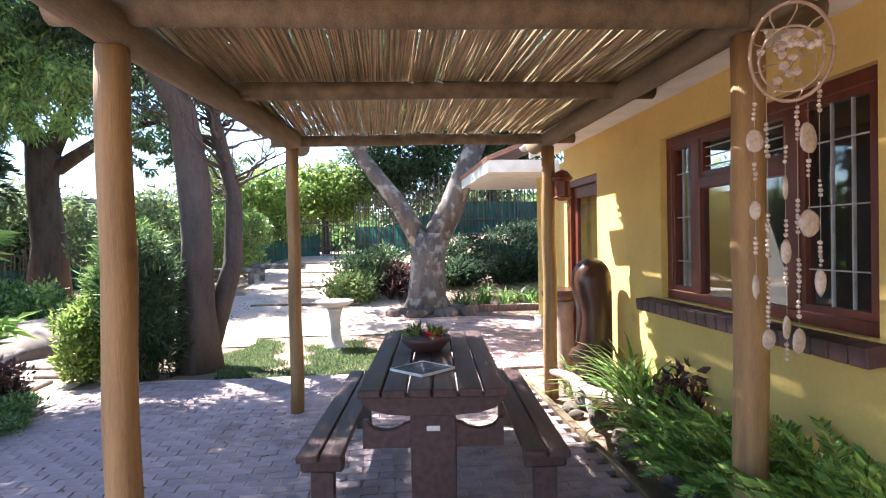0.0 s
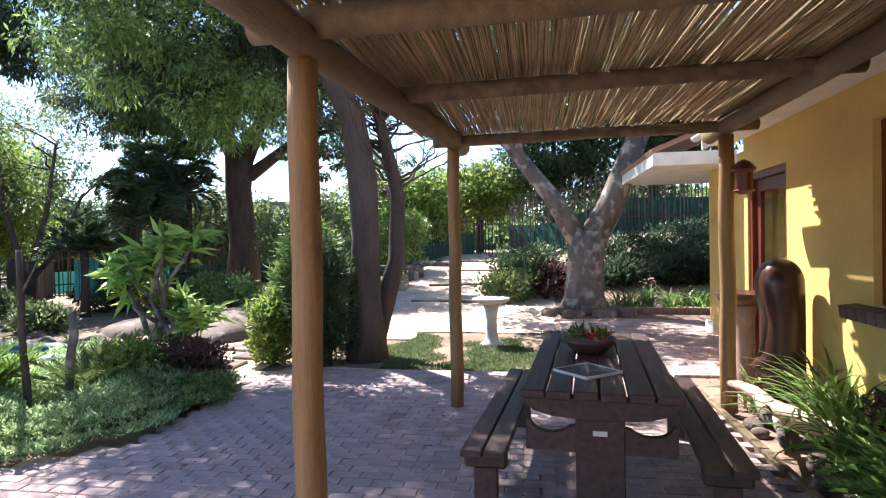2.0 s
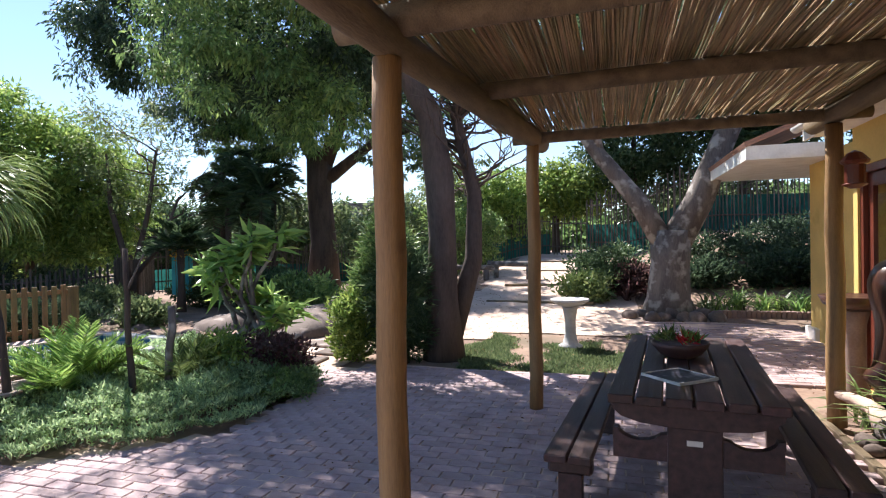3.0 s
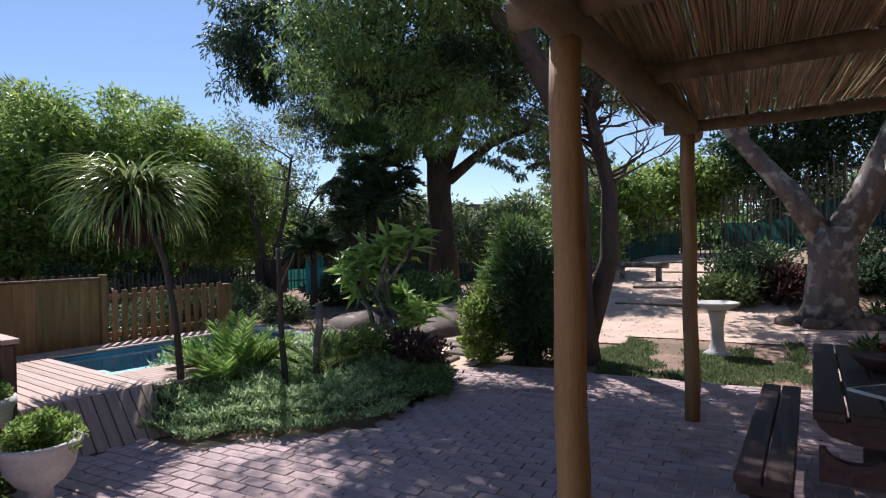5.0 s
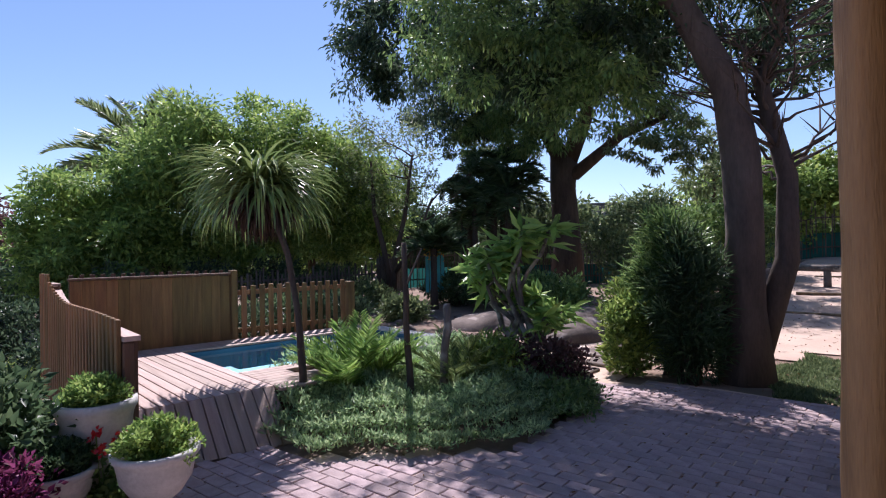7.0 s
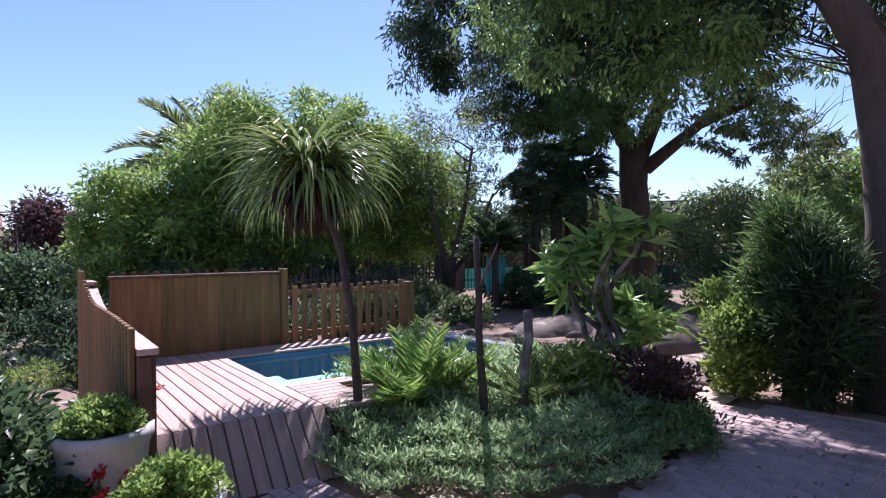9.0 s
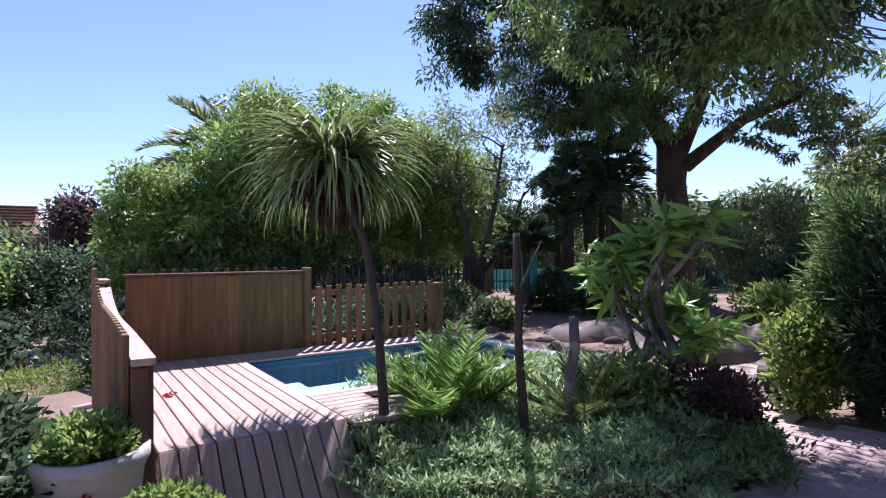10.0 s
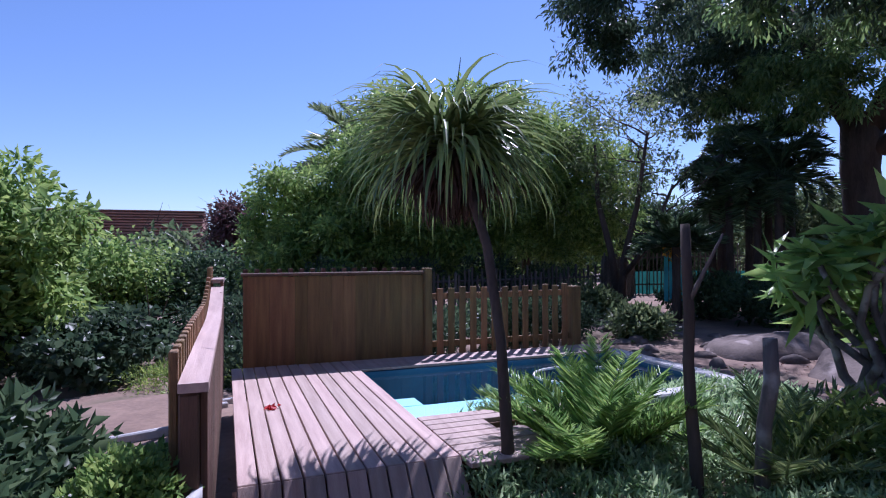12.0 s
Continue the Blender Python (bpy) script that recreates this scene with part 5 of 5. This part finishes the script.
for k, y in enumerate((12.9, 15.2, 18.2, 20.6)):
    s = thing("path_step", (-1.2, y, ground_z(-1.2, y) - 0.02, 0, 0, R.uniform(-4, 4)), "low timber riser across the sandy path", "step", "timber risers on the path")
    part("sleeper", boxbm(-1.1, 1.1, -0.05, 0.05, -0.03, 0.05, bev=0.012), BEAM, s)

kerb = thing("brick_edging", (1.9, 11.75, ground_z(2.5, 11.7) - 0.03), "upright brick edging round the planted border", "edging")
for k in range(22):
    part("brick", boxbm(0, 0.065, 0, 0.1, -0.03, 0.13, bev=0.006), TERRA, kerb, at=pose(k * 0.075, 0.06 * math.sin(k * 0.15), 0, R.uniform(-4, 4), 0, 0))
for k in range(12):
    strap_plant("border_agapanthus", (1.95 + 0.19 * k + R.uniform(-.05, .05), 12.1 + R.uniform(0, .5)), "glossy strap-leaved clump behind the brick edging", 34, 0.6, 0.035, (35, 85), LF_CYC if k % 3 else LF_STRAP, arch=0.9, group="strap-leaved border clumps", spread=0.1)
# bank plants use the darkest leaf colour in place of tree shade
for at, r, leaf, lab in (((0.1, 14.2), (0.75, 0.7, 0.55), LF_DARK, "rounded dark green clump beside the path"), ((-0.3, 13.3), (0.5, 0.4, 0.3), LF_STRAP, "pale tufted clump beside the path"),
                         ((2.3, 14.6), (0.6, 0.5, 0.3), LF_SHADE, "leafy shrub on the shaded bank"), ((3.6, 14.6), (0.7, 0.5, 0.34), LF_SHADE, "leafy shrub on the shaded bank"), ((4.8, 14.8), (0.8, 0.6, 0.4), LF_SHADE, "leafy shrub on the shaded bank"),
                         ((0.75, 13.9), (0.35, 0.35, 0.3), LF_PURP, "reddish twiggy shrub beside the forked tree"), ((3.0, 16.5), (2.0, 1.0, 0.36), LF_SHADE, "ivy-like cover on the bank, leaves darkened for shade"), ((5.5, 17.5), (2.0, 1.2, 0.42), LF_SHADE, "ivy-like cover on the bank, leaves darkened for shade"),
                         ((-4.6, 14.8), (0.9, 0.9, 0.7), LF_DARK, "dark shrub beside the benches"), ((-5.8, 16.0), (1.4, 1.2, 1.3), LF_BLUE, "tall mixed shrub behind the bamboo"), ((-4.2, 18.4), (1.3, 1.0, 1.3), LF_MID, "tall green shrub behind the benches"),
                         ((-6.4, 12.6), (0.8, 0.6, 0.45), LF_MID, "low green shrub behind the rock"), ((-8.0, 13.2), (1.0, 0.8, 0.5), LF_DARK, "low dark shrub behind the rock"), ((-9.6, 13.4), (0.9, 0.8, 0.5), LF_DARK, "low dark shrub behind the rock"),
                         ((-10.9, 11.2), (0.8, 0.7, 0.35), LF_BLUE, "dry low shrub behind the pool"), ((-8.6, 10.2), (0.4, 0.4, 0.25), LF_BLUE, "dry low shrub behind the pool"), ((-4.3, 11.7), (0.5, 0.4, 0.4), LF_YEL, "bright yellow-green shrub beside the rock")):
    n = int(40 + 60 * r[0] * r[2])
    bush("garden_shrub", at, r, n, 60, leaf, 0.11, 0.045, lab, cr=0.26)
strap_plant("red_flax", (0.55, 13.4), "clump of bronze-red strap leaves", 50, 0.6, 0.03, (40, 85), LF_PURP, arch=0.7)

stone((-5.0, 10.7, -0.12), (1.55, 0.95, 0.5), "large smooth grey granite boulder in dappled shade", name="boulder", cat="boulder")
stone((-6.9, 11.0, -0.08), (1.3, 0.8, 0.34), "low grey granite boulder", name="boulder", cat="boulder")
stone((-3.9, 11.2, -0.12), (1.0, 0.8, 0.46), "low grey granite boulder", name="boulder", cat="boulder")
for k in range(30):
    stone((R.uniform(-11, -6), R.uniform(8.2, 11.5), 0.0), (R.uniform(.08, .3), R.uniform(.08, .22), R.uniform(.04, .12)), "rough brown rock among the dry scrub", group="rocks behind the pool")
for k, (x, y) in enumerate(((-3.7, 7.75), (-3.35, 8.35), (-3.9, 8.9), (-3.6, 9.7))):
    s = thing("stepping_slab", (x, y, 0.0, 0, 0, R.uniform(-20, 20)), "pale flat concrete stepping slab", "slab", "stepping slabs")
    part("slab_body", boxbm(-0.35, 0.35, -0.2, 0.2, -0.03, 0.03, bev=0.012), ROCK, s)


def big_tree(at, h, r, leaf, label, n=150, m=80, ll=0.22, lw=0.09, bark=None, cr=0.7, tr=0.18, low=0.35, name="garden_tree", lean=0.0, twigs=6):
    s = [([(0, 0, -0.2), (lean * 0.2, 0, h * 0.3), (lean * 0.6, 0.1, h * 0.6), (lean, 0, h * 0.85)], [tr, tr * 0.75, tr * 0.5, tr * 0.2])]
    z0 = h * (1 + low) / 2
    return tree(name, at, label, s, [((lean * 0.8, 0, z0), (r[0], r[1], h * (1 - low) / 2), n, m, cr)], bark or BARKD, leaf, ll, lw, twigs=twigs)


big_tree((1.2, 25.5), 8.5, (2.6, 2.0), LF_DARK, "dense dark conifer behind the lath fence", 240, 80, low=0.12)
big_tree((5.0, 24.5), 8.0, (3.0, 2.0), LF_DARK, "dark tree behind the lath fence", 240, 80, low=0.15)
big_tree((9.5, 22.5), 8.0, (3.2, 2.0), LF_DARK, "dark tree behind the house", 160, 80, low=0.15)
big_tree((-1.9, 24.8), 3.6, (2.0, 1.0), LF_YEL, "sunlit light green tree over the gate", 150, 70, ll=0.18, low=0.35)
big_tree((-4.6, 23.4), 3.8, (2.4, 1.0), LF_HEDGE, "sunlit light green tree behind the fence", 170, 70, ll=0.18, low=0.25)
big_tree((-5.0, 20.0), 5.0, (1.2, 1.0), LF_BLUE, "slim tree with a sparse crown", 22, 60, ll=0.15, lw=0.05, cr=0.32, low=0.4, tr=0.1, twigs=14)
big_tree((-8.4, 24.5), 3.4, (2.6, 1.5), LF_BLUE, "grey-green tree behind the fence", 160, 70, low=0.1)
big_tree((-12.5, 22.5), 3.5, (2.8, 1.5), LF_BLUE, "grey-green tree behind the great tree", 180, 70, low=0.1)
big_tree((-17.5, 21.0), 3.4, (2.6, 1.5), LF_DARK, "dark tree behind the slender tree", 150, 70, low=0.1)
big_tree((-21, 17.0), 3.6, (2.6, 2.0), LF_BLUE, "tree behind the hedge", 150, 70, low=0.05)
big_tree((-29.9, 7.5), 4.9, (1.2, 1.1), LF_PURP, "reddish dark tree beyond the fence", 110, 70, low=0.15, tr=0.2)
big_tree((-27.0, 4.6), 2.3, (1.8, 1.6), LF_YEL, "light green garden shrub beyond the fence", 90, 70, low=0.0)
big_tree((-18.5, 2.6), 2.3, (1.6, 1.5), LF_HEDGE, "rounded green shrub beyond the deck fence", 130, 80, ll=0.12, low=0.0)
big_tree((-18.5, 5.0), 1.9, (1.6, 1.5), LF_DARK, "dark green shrub beyond the deck fence", 120, 80, ll=0.12, low=0.0)
big_tree((-11.3, 1.2), 3.2, (1.3, 1.3), LF_HEDGE, "leafy tree beside the lower path", 190, 90, ll=0.13, lw=0.06, cr=0.4, low=0.1, twigs=0)
big_tree((-13.8, 0.6), 2.5, (1.5, 1.4), LF_HEDGE, "leafy tree beside the lower path", 160, 90, ll=0.13, lw=0.06, cr=0.4, low=0.05, twigs=0)
# hedge leaf colour is darkened to stand for shade
big_tree((-11.6, 2.5), 0.95, (1.9, 1.0), LF_SHADE, "clipped hedge beyond the deck fence, leaves darkened for shade", 130, 80, ll=0.09, low=0.0, cr=0.3, twigs=2)
bush("dry_scrub", (-9.9, 3.6), (0.7, 0.9, 0.2), 90, 50, LF_YEL, 0.06, 0.012, "low dry grassy scrub on the lower bank", cr=0.14, stems=10)
for k in range(20):
    a = radians(-32 + k * 7.5)
    d = R.uniform(34, 46)
    big_tree((-math.sin(a) * d, math.cos(a) * d), R.uniform(2.2, 3.8), (R.uniform(3, 4.5), 2.0), (LF_BLUE, LF_DARK, LF_MID)[k % 3], "distant leafy suburban garden tree", 70, 60, ll=0.4, lw=0.2, cr=1.0, low=0.0, name="distant_tree", twigs=1)

tp = thing("teal_panel", (-9.95, 12.95, 0.1, 0, 0, 40), "bright teal slatted panel in the dark fence", "panel")
for k in range(5):
    part("slat", boxbm(-0.3 + k * 0.1, -0.22 + k * 0.1, -0.01, 0.01, 0.25, 1.2), TEALB, tp)

# shrubs added to darken the view behind the pickets, shade put into leaf colour
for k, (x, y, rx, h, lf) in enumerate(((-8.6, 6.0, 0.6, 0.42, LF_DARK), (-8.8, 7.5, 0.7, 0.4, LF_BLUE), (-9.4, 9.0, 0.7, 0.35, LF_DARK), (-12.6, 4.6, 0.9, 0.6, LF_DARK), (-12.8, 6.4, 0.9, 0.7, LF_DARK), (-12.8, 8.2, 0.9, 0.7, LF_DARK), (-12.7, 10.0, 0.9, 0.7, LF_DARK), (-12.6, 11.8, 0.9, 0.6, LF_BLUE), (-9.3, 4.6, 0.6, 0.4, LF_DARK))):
    bush("undergrowth_shrub", (x, y), (rx, 0.9, h), 60, 55, (LF_SHADE if lf is LF_DARK else LF_DARK), 0.09, 0.035, "shaded dark undergrowth behind the pool fence", cr=0.24)
yf = thing("yellow_flowers", (-9.7, 12.5, 1.35), "orange and yellow flowers above the teal panel", "flower")
leafmesh("petal", rng.normal(size=(60, 3)) * [0.1, 0.1, 0.08], rng.normal(size=(60, 3)), 0.09, 0.05, mat("yellow_petal", (0.7, 0.42, 0.03), (0.6, 0.25, 0.02), rough=0.5, bump=0, translucent=0.3), yf, kind="stuff")

# dark strelitzia and palm thicket
for k in range(12):
    x, y, h = -10.9 + 0.33 * (k % 6) + R.uniform(-.15, .15), 15.0 + 0.9 * (k // 6) + R.uniform(-.3, .3), R.uniform(2.2, 4.3)
    cycad((x, y), 9, 1.15, 0, "tall thin dark palm stem with ragged fronds", LF_DARK, elev=(-20, 85), arch=1.1, leaflet=0.3, name="thicket_palm", stem=h, z0=0.0, step=24)
cycad((-9.6, 12.4), 22, 0.75, 0, "short fan-leaved palm in front of the fence", LF_DARK, elev=(-10, 85), arch=0.4, leaflet=0.32, name="fan_palm", stem=1.5, z0=0.0, step=24)

# houses beyond
def far_house(at, rot, w, d, h, rh, label, wall_mat=WHITE, tile=TILE):
    f = thing("distant_house", (*at, 0, 0, 0, rot), label, "house")
    part("wall", boxbm(-w / 2, w / 2, -d / 2, d / 2, -1, h), wall_mat, f)
    bm = bmesh.new()
    v = [bm.verts.new(p) for p in ((-w / 2 - .4, -d / 2 - .4, h), (w / 2 + .4, -d / 2 - .4, h), (w / 2 + .4, d / 2 + .4, h), (-w / 2 - .4, d / 2 + .4, h), (-w / 2 - .4, 0, h + rh), (w / 2 + .4, 0, h + rh))]
    for q in ((0, 1, 5, 4), (2, 3, 4, 5), (3, 0, 4), (1, 2, 5), (3, 2, 1, 0)):
        bm.faces.new([v[i] for i in q])
    tile = TILEG if h > 3 else tile
    r = part("roof", bm, tile, f)
    for k in range(9):
        t = k / 9
        part("tile_course", boxbm(-w / 2 - .42, w / 2 + .42, -d / 2 - .4 + t * (d / 2 + .4), -d / 2 - .4 + (t + 1 / 9) * (d / 2 + .4), h + t * rh + 0.13, h + t * rh + 0.2), tile, r)
    for k in range(3):
        part("window", boxbm(-w / 2 + (k + 0.7) * w / 4, -w / 2 + (k + 1.3) * w / 4, -d / 2 - 0.05, -d / 2 - 0.01, 1.0, 2.0), DARK, f)


far_house((-47.5, 4.4), 78, 7, 6, 2.6, 1.9, "distant house with an orange-brown tiled roof", CREAM)
far_house((-50.5, -3.5), 66, 9, 6, 2.4, 2.2, "distant house with an orange-brown tiled roof", CREAM)
far_house((-14.8, 42.0), 20, 7, 6, 3.3, 0.7, "distant cream house behind the trees", CREAM)
far_house((-22.0, 44.0), 20, 8, 6, 3.4, 1.6, "distant house with a grey-brown roof", CREAM)

# ---- brick paving, last ----
slots = []
j = 0
y = -3.0
while y < 11.2:
    x = -5.2 + (0.105 if j % 2 else 0)
    while x < 3.0:
        cx, cy = x + 0.1, y + 0.05
        if on_paving(cx, cy):
            slots.append((x, y))
        x += 0.208
    y += 0.106
    j += 1
paving = tagged(new("paving"), "reddish clay brick paving with fallen leaves", kind="structure")
near = sorted(slots, key=lambda s: (s[0] + 2.2) ** 2 * 0.7 + (s[1] - 4.6) ** 2)[:300]
chosen = set(near)
brick_me = bpy.data.meshes.new("brick")
b = boxbm(0.002, 0.2, 0.002, 0.1, -0.05, 0.0, bev=0.004)
b.to_mesh(brick_me)
b.free()
brick_me.materials.append(PAVER)
for x, y in near:
    o = new("brick", brick_me)
    o.parent = paving
    o.matrix_basis = pose(x, y, 0.004 + R.uniform(-0.0025, 0.0025), R.uniform(-.6, .6), R.uniform(-.4, .4), R.uniform(-.8, .8))
V, F = [], []
for x, y in slots:
    if (x, y) in chosen:
        continue
    z = max(0, ground_z(x, y)) + 0.004 + R.uniform(-0.0025, 0.0025)
    k, e = len(V), 0.004
    for dz, ins in ((-0.05, 0), (-0.004, 0), (0, e)):
        V += [(x + 0.002 + ins, y + 0.002 + ins, z + dz), (x + 0.2 - ins, y + 0.002 + ins, z + dz + R.uniform(-.001, .001)), (x + 0.2 - ins, y + 0.1 - ins, z + dz), (x + 0.002 + ins, y + 0.1 - ins, z + dz)]
    F.append((k + 8, k + 9, k + 10, k + 11))
    for a in (0, 4):
        for i in range(4):
            F.append((k + a + i, k + a + (i + 1) % 4, k + a + 4 + (i + 1) % 4, k + a + 4 + i))
me = bpy.data.meshes.new("paving_bricks")
me.from_pydata(V, [], F)
me.materials.append(PAVERS)
pb = new("brick_field", me)
pb.parent = paving
tagged(pb, "", kind="stuff")

# fallen leaves on the paving and path
P = rng.random((5200, 2)) * [9, 22] + [-6.5, -0.5]
Z = np.array([ground_z(x, y) + 0.004 for x, y in P])
D = rng.normal(size=(len(P), 3)) * [1, 1, 0.12]
leafmesh("fallen_leaves", np.column_stack([P, Z]), D, 0.02 + 0.025 * rng.random(len(P)), 0.014, STRAW, None, "scattered dry fallen leaves", kind="stuff", category="leaves")
